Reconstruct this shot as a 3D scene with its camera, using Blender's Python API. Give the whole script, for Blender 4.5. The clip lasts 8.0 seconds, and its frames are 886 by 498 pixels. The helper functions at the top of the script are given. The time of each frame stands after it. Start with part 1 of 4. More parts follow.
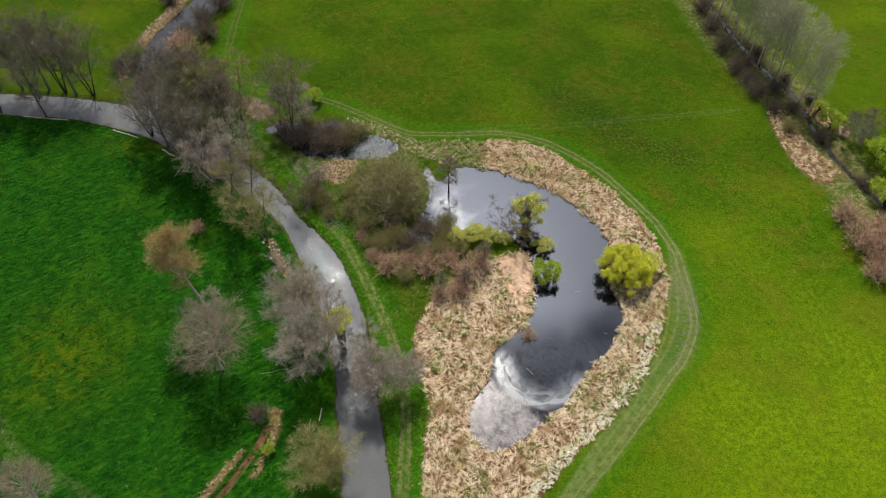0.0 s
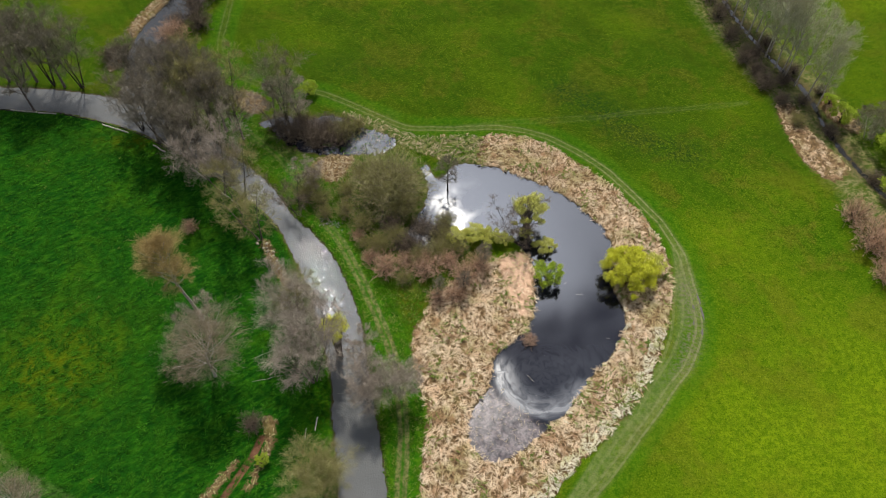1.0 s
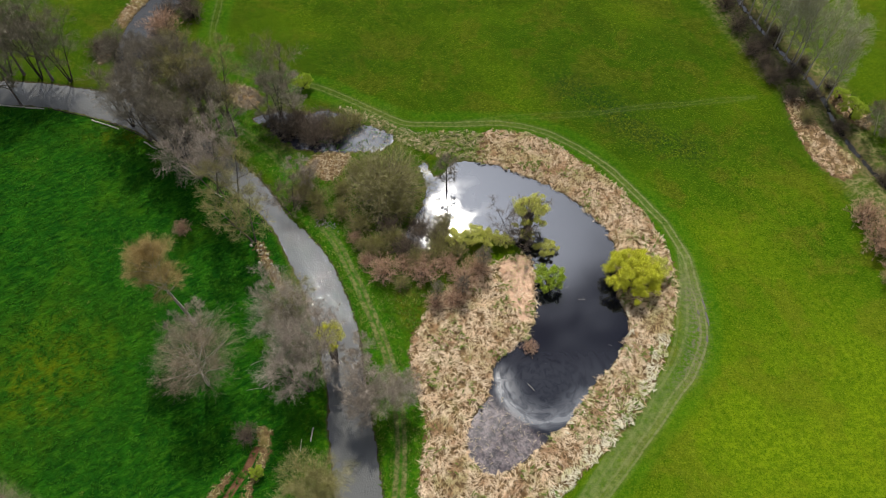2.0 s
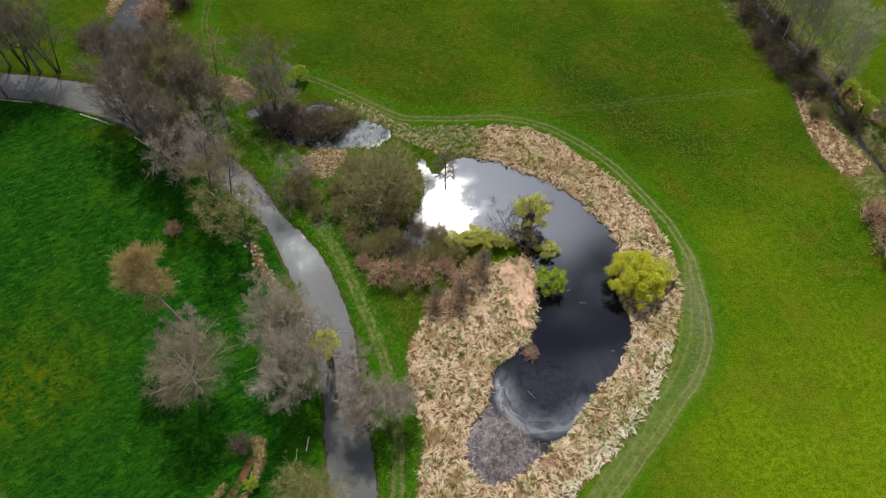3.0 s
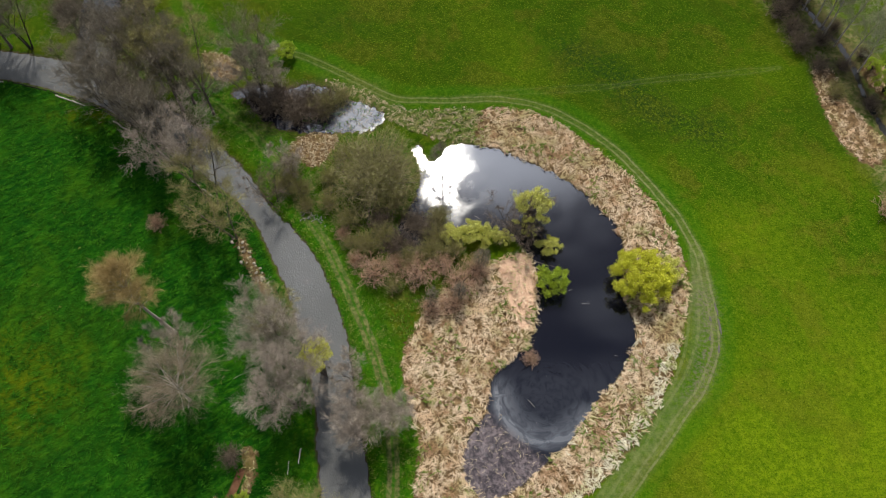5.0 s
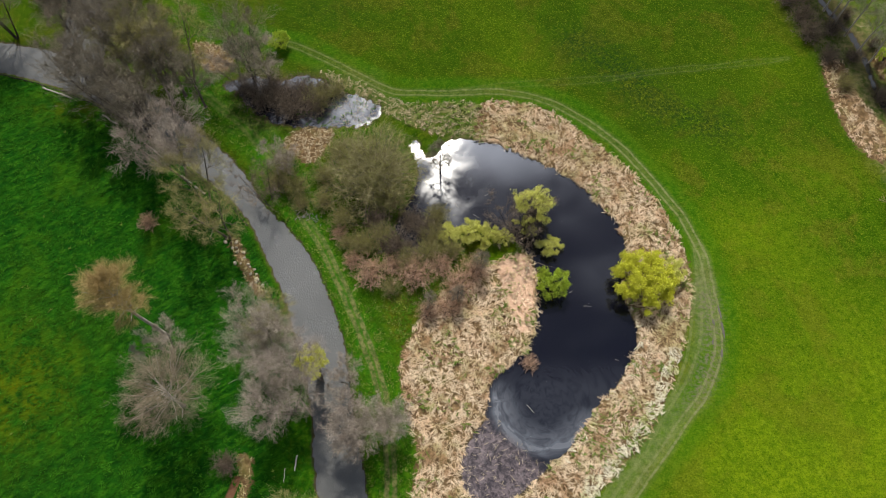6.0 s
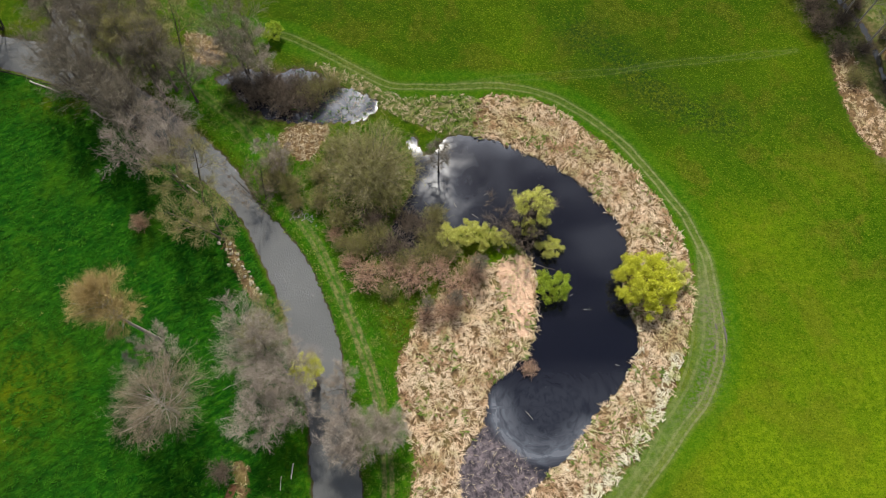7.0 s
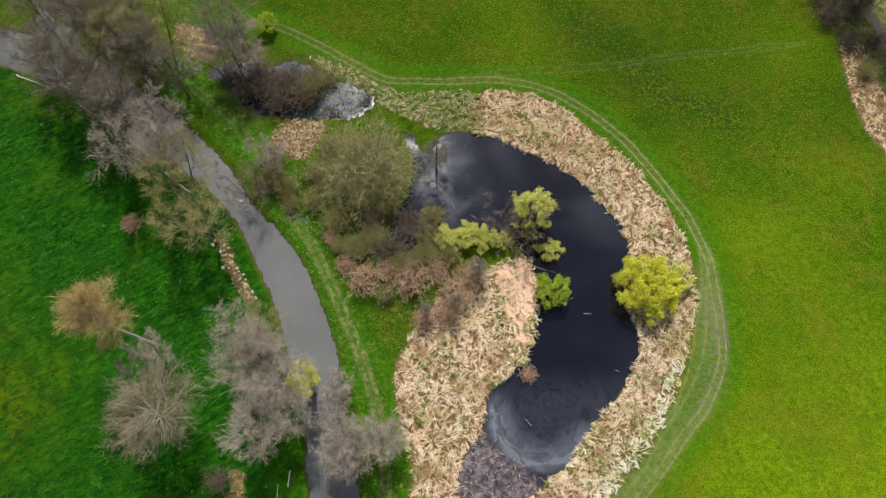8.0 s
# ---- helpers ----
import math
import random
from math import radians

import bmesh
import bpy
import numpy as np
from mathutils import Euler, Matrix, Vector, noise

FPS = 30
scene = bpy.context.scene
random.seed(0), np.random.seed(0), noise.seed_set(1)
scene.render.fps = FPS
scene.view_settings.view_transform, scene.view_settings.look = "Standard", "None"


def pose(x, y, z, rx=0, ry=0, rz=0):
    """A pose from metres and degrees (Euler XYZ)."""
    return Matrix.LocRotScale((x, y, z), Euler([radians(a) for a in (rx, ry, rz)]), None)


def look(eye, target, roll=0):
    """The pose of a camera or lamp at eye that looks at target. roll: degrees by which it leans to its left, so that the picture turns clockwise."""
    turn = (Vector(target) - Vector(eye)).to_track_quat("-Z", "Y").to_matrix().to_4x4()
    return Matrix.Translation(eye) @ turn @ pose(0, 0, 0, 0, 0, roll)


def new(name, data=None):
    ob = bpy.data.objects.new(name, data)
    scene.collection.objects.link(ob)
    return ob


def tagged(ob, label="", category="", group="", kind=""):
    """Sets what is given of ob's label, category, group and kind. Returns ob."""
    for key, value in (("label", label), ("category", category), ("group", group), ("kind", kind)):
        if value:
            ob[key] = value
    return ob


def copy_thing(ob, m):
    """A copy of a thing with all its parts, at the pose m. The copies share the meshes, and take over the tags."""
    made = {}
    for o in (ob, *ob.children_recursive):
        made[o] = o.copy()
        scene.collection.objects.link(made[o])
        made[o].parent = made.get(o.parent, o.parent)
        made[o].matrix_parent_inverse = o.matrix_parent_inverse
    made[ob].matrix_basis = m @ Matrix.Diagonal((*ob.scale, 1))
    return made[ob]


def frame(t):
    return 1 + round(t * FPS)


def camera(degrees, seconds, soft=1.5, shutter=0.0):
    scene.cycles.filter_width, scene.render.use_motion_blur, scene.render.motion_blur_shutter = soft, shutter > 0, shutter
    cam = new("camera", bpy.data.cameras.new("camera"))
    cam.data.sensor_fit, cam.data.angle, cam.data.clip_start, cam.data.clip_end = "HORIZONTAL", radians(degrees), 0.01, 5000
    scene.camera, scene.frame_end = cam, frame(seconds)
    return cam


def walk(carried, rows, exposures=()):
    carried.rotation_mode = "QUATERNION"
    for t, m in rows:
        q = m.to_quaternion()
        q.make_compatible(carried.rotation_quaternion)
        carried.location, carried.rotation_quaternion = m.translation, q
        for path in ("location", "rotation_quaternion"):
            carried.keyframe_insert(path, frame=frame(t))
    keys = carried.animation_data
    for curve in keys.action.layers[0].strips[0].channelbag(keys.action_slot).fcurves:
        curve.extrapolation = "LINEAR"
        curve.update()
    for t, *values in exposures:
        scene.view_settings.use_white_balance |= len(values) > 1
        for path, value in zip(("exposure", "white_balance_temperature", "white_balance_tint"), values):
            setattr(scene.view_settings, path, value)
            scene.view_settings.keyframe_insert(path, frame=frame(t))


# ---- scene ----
# The camera: a drone flying level and straight at 6.4 m/s, 120 m up, its gimbal slowly tilting down.
cam = camera(63.0, 8.0, soft=1.0)
PITCH = [
    (0.0, 51.62), (0.5, 52.55), (1.0, 53.47), (1.5, 54.39), (3.0, 57.33), (3.5, 58.53), (4.0, 59.75),
    (4.5, 60.97), (6.0, 64.62), (6.5, 65.83), (7.0, 67.05), (7.5, 68.29), (8.0, 69.54),
]


def drone(t, pitch):
    k = t / 8.0
    heading = Vector((-math.sin(radians(0.52 * k)), math.cos(radians(0.52 * k)), 0)) * math.cos(radians(pitch))
    eye = Vector((2.88 * k, 51.28 * k, 120 - 0.3 * k))
    return look(eye, eye + heading - Vector((0, 0, math.sin(radians(pitch)))), -0.53 - 0.55 * k)


walk(cam, [(t, drone(t, pitch)) for t, pitch in PITCH],
     exposures=[(0.0, -0.08), (1.5, -0.10), (3.0, -0.24), (4.5, -0.24), (6.0, -0.12), (8.0, 0.08)])

# ---- light ----
SUN_ELEVATION = 55.0
SUN_WAY = Vector((0.0, math.cos(radians(SUN_ELEVATION)), math.sin(radians(SUN_ELEVATION))))
sun = new("sun", bpy.data.lights.new("sun", "SUN"))
sun.data.energy, sun.data.angle, sun.data.color = 4.75, radians(1.0), (1.0, 0.95, 0.86)
sun.matrix_world = look(SUN_WAY * 300, (0, 0, 0))


def node(tree, kind, **inputs):
    """A node of the tree with, by socket name (spaces as _), its values or links."""
    made = tree.nodes.new(kind)
    for key, value in inputs.items():
        socket = made.inputs[int(key[1:])] if key[0] == "i" and key[1:].isdigit() else made.inputs[key.replace("_", " ")]
        if isinstance(value, bpy.types.NodeSocket):
            tree.links.new(value, socket)
        else:
            socket.default_value = value
    return made


def maths(tree, op, a, b=0.0, clamp=False):
    made = node(tree, "ShaderNodeMath", i0=a, i1=b)
    made.operation, made.use_clamp = op, clamp
    return made.outputs[0]


def vectors(tree, op, **inputs):
    made = node(tree, "ShaderNodeVectorMath", **inputs)
    made.operation = op
    return made.outputs["Value"] if op in ("LENGTH", "DOT_PRODUCT") else made.outputs[0]


def ramp(tree, value, low, high, out_low=0.0, out_high=1.0):
    """Smoothly from out_low at low to out_high at high."""
    made = node(tree, "ShaderNodeMapRange", Value=value, From_Min=low, From_Max=high, To_Min=out_low, To_Max=out_high)
    made.interpolation_type = "SMOOTHSTEP"
    return made.outputs[0]


def blend(tree, factor, a, b, mode="MIX"):
    made = node(tree, "ShaderNodeMix")
    made.data_type, made.blend_type = "RGBA", mode
    for socket, value in zip((made.inputs[0], made.inputs[6], made.inputs[7]), (factor, a, b)):
        if isinstance(value, bpy.types.NodeSocket):
            tree.links.new(value, socket)
        elif isinstance(value, tuple):
            socket.default_value = (*value, 1.0)
        else:
            socket.default_value = value
    return made.outputs[2]


def grain(tree, where, scale, detail=3.0, rough=0.55, distort=0.0):
    return node(tree, "ShaderNodeTexNoise", Vector=where, Scale=scale, Detail=detail, Roughness=rough, Distortion=distort).outputs[0]


world = bpy.data.worlds.new("spring_sky")
scene.world = world
world.use_nodes = True
wt = world.node_tree
wt.nodes.clear()
way = node(wt, "ShaderNodeTexCoord").outputs["Generated"]
sky_node = node(wt, "ShaderNodeTexSky")
sky_node.sky_type, sky_node.sun_disc, sky_node.sun_elevation, sky_node.sun_rotation = "NISHITA", False, radians(SUN_ELEVATION), 0.0
sky_node.air_density, sky_node.dust_density, sky_node.ozone_density = 1.0, 0.6, 2.0
sky = sky_node.outputs[0]
split = node(wt, "ShaderNodeSeparateXYZ", Vector=way)
rise = maths(wt, "MAXIMUM", split.outputs[2], 0.06)
flat = node(wt, "ShaderNodeCombineXYZ", X=maths(wt, "DIVIDE", split.outputs[0], rise), Y=maths(wt, "DIVIDE", split.outputs[1], rise)).outputs[0]
spread = vectors(wt, "LENGTH", i0=flat)
puffs = grain(wt, node(wt, "ShaderNodeMapping", Vector=flat, Location=(0.35, 0.1, 0)).outputs[0], 3.0, 6.0, 0.58, 0.35)
# cumulus: more of it towards the horizon, where it is seen from the side
cover = maths(wt, "ADD", puffs, ramp(wt, spread, 0.56, 0.80, -0.03, 0.19))
veils = grain(wt, node(wt, "ShaderNodeMapping", Vector=flat, Location=(2.3, 4.1, 0), Rotation=(0, 0, 0.6), Scale=(1.0, 0.55, 1)).outputs[0], 5.0, 6.0, 0.6, 0.9)
cloud = maths(wt, "MAXIMUM", ramp(wt, cover, 0.46, 0.70), ramp(wt, veils, 0.48, 0.74, 0.0, 0.32))
near_sun = maths(wt, "MAXIMUM", vectors(wt, "DOT_PRODUCT", i0=way, i1=tuple(SUN_WAY)), 0.0)
silver = maths(wt, "ADD", maths(wt, "MULTIPLY", maths(wt, "POWER", near_sun, 42.0), 9.5), maths(wt, "MULTIPLY", maths(wt, "POWER", near_sun, 9.0), 2.2))
bright = maths(wt, "ADD", silver, 0.6)
clear = vectors(wt, "SCALE", i0=sky, i3=0.075)
white = vectors(wt, "SCALE", i0=(0.90, 0.95, 1.08), i3=bright)
node(wt, "ShaderNodeOutputWorld", Surface=node(wt, "ShaderNodeBackground", Color=blend(wt, cloud, clear, white), Strength=1.0).outputs[0])

# ---- the plan, in metres: shores, banks, tracks ----
POND = [(3.1, 119), (8.8, 119), (14.9, 116.9), (19.5, 114.4), (25, 110.9), (28.9, 107.3), (31.2, 104), (33.9, 100.6), (35, 96.8), (34.4, 91), (33.6, 85.4),
        (35.2, 80.5), (34.4, 75.6), (31.5, 70.9), (27.2, 66.2), (22.5, 60.2), (17.4, 55.8), (11.6, 51.3), (8.1, 50.3), (5.1, 53.3), (4.4, 56.5), (5.5, 59.8),
        (8.2, 63.5), (9.2, 67.5), (10.2, 70.5), (12.6, 73), (15.6, 75.5), (17.1, 78), (18.2, 81), (18.6, 86), (18.9, 91.5), (16.6, 96), (12, 99.5),
        (7.5, 100.3), (2.8, 99.2), (-0.6, 97), (-3.9, 96), (-6.7, 99.3), (-5.1, 104), (-3.1, 108.8), (-2.9, 113.9), (-4.3, 117.6), (-3.3, 119.5),
        (-2.5, 116.8), (-1.1, 115), (0.8, 115.6)]
BANK_RIGHT = [(-8, 10), (-8.6, 32), (-9.2, 42.3), (-10.6, 51.3), (-12.1, 58.9), (-13.6, 65.7), (-14.7, 71.8), (-15.8, 77.8), (-18.2, 84.5), (-22, 93),
              (-27.4, 100), (-32.2, 104.9), (-35.5, 110.2), (-40.4, 116), (-48.3, 123.2), (-57.4, 130.6), (-67, 137), (-77, 141.8), (-94, 145.6), (-104, 146.7),
              (-114, 147.5), (-140, 150)]
BANK_LEFT = [(-15.5, 10), (-16.5, 32), (-17.1, 42.3), (-18, 50.4), (-19.3, 58), (-20, 65), (-22.3, 74), (-26.8, 86.8), (-30.2, 93.6), (-34, 101), (-38.5, 106.5),
             (-45, 112), (-54, 119.3), (-64, 126.5), (-74, 132.3), (-91, 137.8), (-101, 138.8), (-110, 140), (-140, 143)]
RIVER = BANK_RIGHT + BANK_LEFT[::-1]
SIDE_ARM = [(-58, 212), (-60, 203), (-64, 194), (-68.5, 187), (-72, 179), (-75.5, 169.7), (-76.5, 160), (-75, 150), (-74, 140)]
POOL = [(-42.9, 133.2), (-39.4, 130.8), (-34.5, 125.6), (-27.8, 123), (-20.3, 122.9), (-14.9, 123), (-11.2, 124.8), (-10.6, 127), (-12.9, 129), (-17.4, 131),
        (-21.9, 133.5), (-26.5, 135.4), (-30.8, 134.4), (-37.5, 135)]
STREAM = [(73, 228), (74, 210), (77, 190), (80.5, 170), (84.6, 156), (87.4, 148.6), (89.3, 144.5), (90.4, 137.6), (90.6, 131.4), (91.4, 125.5), (93.1, 118.8), (96, 111), (99, 103), (103, 92), (110, 78), (112, 66)]
TRACK = [(-60, 235), (-58.5, 210), (-58, 188.7), (-58, 174), (-58, 165), (-56.8, 159.5), (-53.8, 153.6), (-49.2, 149.2), (-44.6, 147), (-37, 145.2), (-29, 143.2), (-22.2, 139.8), (-16.2, 135.9), (-11.2, 132.8), (-6.6, 131),
         (1, 130.7), (12.2, 130.7), (18.7, 129.8), (23.6, 128.1), (29.6, 124.1), (35, 118.9), (40.4, 111.6), (44.9, 104.5), (47.4, 98.4), (49.1, 92.6), (49.4, 87.7), (49.4, 83.2), (49.2, 78.6), (48.1, 73.8), (45.4, 68),
         (42, 64.2), (38.4, 60.2), (34.4, 55.8), (28, 48.4), (18.5, 37), (10, 22), (8, 8)]
BYWAY = [(48.6, 95), (47.7, 89), (46.5, 83), (45.2, 77.8), (43.3, 72.8), (41, 68.8), (37.8, 64.8), (34.6, 60.4), (31.2, 56.4), (25.6, 49.6), (17, 38)]
FAINT = [(4, 130.8), (15.5, 132.2), (26.5, 133.1), (37.6, 133.9), (48.8, 135.7), (60.1, 136.8), (74, 138.5)]
RIVER_PATH = [(-6.5, 15), (-6.9, 42), (-7, 55.5), (-8, 65.7), (-10.6, 74.3), (-14.4, 83.7), (-19.6, 95), (-22.4, 99.6), (-26.6, 106.2), (-29.6, 113), (-35.4, 120.4), (-41.5, 126.2), (-48, 132)]
MEADOW_TRAIL = [(-95, 75), (-84, 62), (-79.1, 55.7), (-75.1, 51.4), (-69.4, 47.8), (-62, 44.5), (-52, 37)]
DITCH = [(-31.6, 55), (-32.7, 51.6), (-34.6, 48), (-36.8, 44.1), (-39.5, 40), (-46, 30)]
REED_MAIN = [(9.9, 127.4), (16, 128), (23.9, 125.3), (31.2, 118.9), (39, 110), (44.4, 99.3), (46.2, 90.2), (44.6, 81.7), (41.2, 72.5), (35.7, 62.9), (28.8, 55.2), (21.6, 48.8),
             (15, 41.5), (8, 34), (0, 31), (-3.6, 36), (-3.5, 50.2), (-2.7, 58.8), (-4.9, 66.8), (-5.7, 74.3), (-3.4, 79.5), (0.2, 85), (6, 89.5), (12, 93),
             (16.6, 94.5), (24, 95), (24, 106), (9.4, 117.5)]
REED_PATCHES = [
    [(-29.6, 119.1), (-25.6, 122.6), (-20.2, 122.8), (-20.6, 117.8), (-24, 113.7), (-27.8, 116.1)],
    [(-50.7, 143.7), (-46.8, 144.3), (-41.9, 140.2), (-43.2, 136.5), (-47.8, 137.5)],
    [(-23.7, 136.4), (-17.5, 134.6), (-10.8, 131), (-4.2, 128), (8.8, 128), (10.4, 121), (4, 119.5), (-4.2, 122.5), (-8.5, 125), (-12.5, 128)],
    [(81, 137), (85, 137.5), (86, 129), (88.8, 123.1), (91.5, 116.6), (86.5, 112.9), (82.6, 117.5), (80.9, 126)],
    [(92, 139), (95.5, 140), (99, 133), (97.5, 128), (93, 131)],
    [(-81, 166), (-78.5, 174), (-75, 184), (-73, 196), (-75.5, 197), (-79, 184), (-83.5, 171)],
    [(-86, 160), (-83.5, 161), (-81.5, 155), (-84, 152.5)],
    [(-31.8, 58.5), (-29.5, 58), (-29.4, 53), (-31, 48.6), (-32, 46), (-33, 46), (-31.8, 50), (-30.9, 54)],
    [(-36, 50.5), (-35, 50), (-38, 45), (-40, 42), (-41, 43)],
    [(-37.8, 97.5), (-36, 97.5), (-32.5, 91), (-30, 87), (-31.5, 86.5), (-34.5, 91)],
]
CUT_REED = [(11.9, 92.4), (16.8, 93.8), (18.2, 89.6), (17.3, 81.5), (15.3, 79.1), (12.9, 85.1)]


def curve(points, closed=False, steps=4):
    """A smooth line through the points of the plan."""
    p = np.array(points, float)
    p = np.vstack([p[-1], p, p[0], p[1]]) if closed else np.vstack([2 * p[0] - p[1], p, 2 * p[-1] - p[-2]])
    u = np.linspace(0, 1, steps, endpoint=False)[:, None]
    out = []
    for a, b, c, d in zip(p[:-3], p[1:-2], p[2:-1], p[3:]):
        out.append(0.5 * (2 * b + (c - a) * u + (2 * a - 5 * b + 4 * c - d) * u ** 2 + (3 * b - a - 3 * c + d) * u ** 3))
    return np.vstack(out + ([] if closed else [p[-2:-1]]))


def away(where, line, closed=False):
    """For places (n, 2): the distance to the line, and the same with the side's sign (plus: left of its way)."""
    a = line if closed else line[:-1]
    b = np.roll(line, -1, 0) if closed else line[1:]
    where, a, b = where.astype(np.float32), a.astype(np.float32), b.astype(np.float32)
    best, side = np.empty(len(where)), np.empty(len(where))
    along = b - a
    size = np.maximum((along ** 2).sum(1), 1e-9)
    for k in range(0, len(where), 4000):
        d = where[k:k + 4000, None] - a
        u = np.clip((d[..., 0] * along[:, 0] + d[..., 1] * along[:, 1]) / size, 0, 1)
        ox, oy = d[..., 0] - u * along[:, 0], d[..., 1] - u * along[:, 1]
        r = ox * ox + oy * oy
        j = r.argmin(1)
        i = np.arange(len(j))
        best[k:k + 4000] = np.sqrt(r[i, j])
        side[k:k + 4000] = np.sign(along[j, 0] * oy[i, j] - along[j, 1] * ox[i, j])
    return best, best * side


def shore(where, outline, near=12.0):
    """Signed distance to a closed outline, minus inside, cut off at some metres outside."""
    low, high = outline.min(0) - near, outline.max(0) + near
    out = np.full(len(where), near)
    box = ((where > low) & (where < high)).all(1)
    p = where[box]
    if len(p):
        d, _ = away(p, outline, True)
        a, b = outline, np.roll(outline, -1, 0)
        odd = np.zeros(len(p), bool)
        for (ax, ay), (bx, by) in zip(a, b):
            if ay != by:
                odd ^= ((ay > p[:, 1]) != (by > p[:, 1])) & (p[:, 0] < (bx - ax) * (p[:, 1] - ay) / (by - ay) + ax)
        out[box] = np.where(odd, -d, np.minimum(d, near))
    return out


def line_band(where, line, near=14.0):
    out, signed = away(where, line)
    return np.minimum(out, near), np.clip(signed, -near, near)


def smooth(value, low, high):
    u = np.clip((value - low) / (high - low), 0, 1)
    return u * u * (3 - 2 * u)


def waves(where, size, seed):
    """A soft uneven field between about -1 and 1."""
    rng = np.random.default_rng(seed)
    total = np.zeros(len(where))
    for k in range(7):
        a, f, s = rng.uniform(0, 2 * np.pi), rng.uniform(0.6, 1.9) * 2 * np.pi / size, rng.uniform(0, 6.28)
        total += np.sin((where[:, 0] * np.cos(a) + where[:, 1] * np.sin(a)) * f + s + 1.5 * np.sin(where[:, 1] * f * 0.37 + 2 * s))
    return total / 3.2


FAR = 2600.0


def onward(line, first=None, last=None):
    """The line, carried on straight to far places at its ends."""
    return np.vstack([[first] if first else np.empty((0, 2)), line, [last] if last else np.empty((0, 2))])


POND_C, POOL_C = curve(POND, True), curve(POOL, True)
RIGHT_C, LEFT_C = onward(curve(BANK_RIGHT), (-8, -FAR), (-FAR, 150)), onward(curve(BANK_LEFT), (-15.5, -FAR), (-FAR, 143))
RIVER_C = np.vstack([RIGHT_C, LEFT_C[::-1]])
ARM_C, STREAM_C = onward(curve(SIDE_ARM), (-58, FAR)), onward(curve(STREAM), (73, FAR), (112, -FAR))
TRACK_C, BYWAY_C, FAINT_C = onward(curve(TRACK), (-60, FAR), (8, -FAR)), curve(BYWAY), curve(FAINT)
PATH_C, TRAIL_C, DITCH_C = onward(curve(RIVER_PATH), (-6.5, -FAR)), onward(curve(MEADOW_TRAIL), (-FAR, 75), (-52, -FAR)), curve(DITCH)
REEDS_C = [curve(REED_MAIN, True)] + [curve(r, True) for r in REED_PATCHES]
CUT_C = curve(CUT_REED, True)
RIVER_LEVEL, POND_LEVEL = -0.5, -0.35


def waters(where):
    """Signed distances to the river with its side arm, the pond, the pool, the stream."""
    ragged = 0.35 * waves(where, 3.1, 5) + 0.25 * waves(where, 1.3, 6)
    river = np.minimum(shore(where, RIVER_C), line_band(where, ARM_C)[0] - 4.4) + ragged * 0.5
    return river, shore(where, POND_C) + ragged * 0.7, shore(where, POOL_C) + ragged * 1.3, line_band(where, STREAM_C)[0] - 0.34 + ragged * 0.5


def reeds(where, grassy=True):
    """Signed distance to the reed; grassy: with the bank where it stands thin among grass."""
    return np.min([shore(where, c) for k, c in enumerate(REEDS_C) if grassy or k != 3], axis=0)


def height(where, levels=None):
    """The ground's height."""
    river, pond, pool, stream = levels or waters(where)
    z = 0.12 * waves(where, 23.0, 1) + 0.05 * waves(where, 5.0, 2)
    near = np.minimum(np.minimum(river, pond), np.minimum(pool, stream))
    z *= smooth(near, 0, 6)
    z = np.where(river < 1.6, np.minimum(z, RIVER_LEVEL + 0.5 * smooth(river, 0, 1.6) + np.clip(river, -2.5, 0) * 0.7), z)
    z = np.where(pond < 2.2, np.minimum(z, POND_LEVEL + 0.35 * smooth(pond, 0, 2.2) + np.clip(pond, -3, 0) * 0.5), z)
    z = np.where(pool < 2.0, np.minimum(z, POND_LEVEL + 0.35 * smooth(pool, 0, 2.0) + np.clip(pool, -1.5, 0) * 0.3), z)
    z = np.where(stream < 2.0, np.minimum(z, -0.6 + 0.6 * smooth(stream, 0, 2.0) + np.clip(stream, -1, 0) * 0.6), z)
    ditch = line_band(where, DITCH_C)[0]
    return np.where(ditch < 1.2, z - 0.7 * (1 - smooth(ditch, 0.2, 1.2)), z)

# ---- materials ----


def material(name):
    made = bpy.data.materials.new(name)
    made.use_nodes = True
    made.node_tree.nodes.clear()
    return made, made.node_tree


def attribute(tree, name):
    made = node(tree, "ShaderNodeAttribute")
    made.attribute_name = name
    return made.outputs["Fac"]


def place(tree):
    return node(tree, "ShaderNodeNewGeometry").outputs["Position"]


def island(tree):
    return node(tree, "ShaderNodeNewGeometry").outputs["Random Per Island"]


def finish(tree, color, rough, bump=None, strength=0.3, distance=0.1, see_through=0.0, **more):
    """Principled surface, with bump and, for leaves, light that comes through."""
    if bump is not None:
        more["Normal"] = node(tree, "ShaderNodeBump", Height=bump, Strength=strength, Distance=distance).outputs[0]
    if isinstance(color, tuple):
        color = (*color, 1.0)
    shade = node(tree, "ShaderNodeBsdfPrincipled", Base_Color=color, Roughness=rough, **more).outputs[0]
    if see_through:
        shade = node(tree, "ShaderNodeMixShader", Fac=see_through, i1=shade, i2=node(tree, "ShaderNodeBsdfTranslucent", Color=color).outputs[0]).outputs[0]
    node(tree, "ShaderNodeOutputMaterial", Surface=shade)


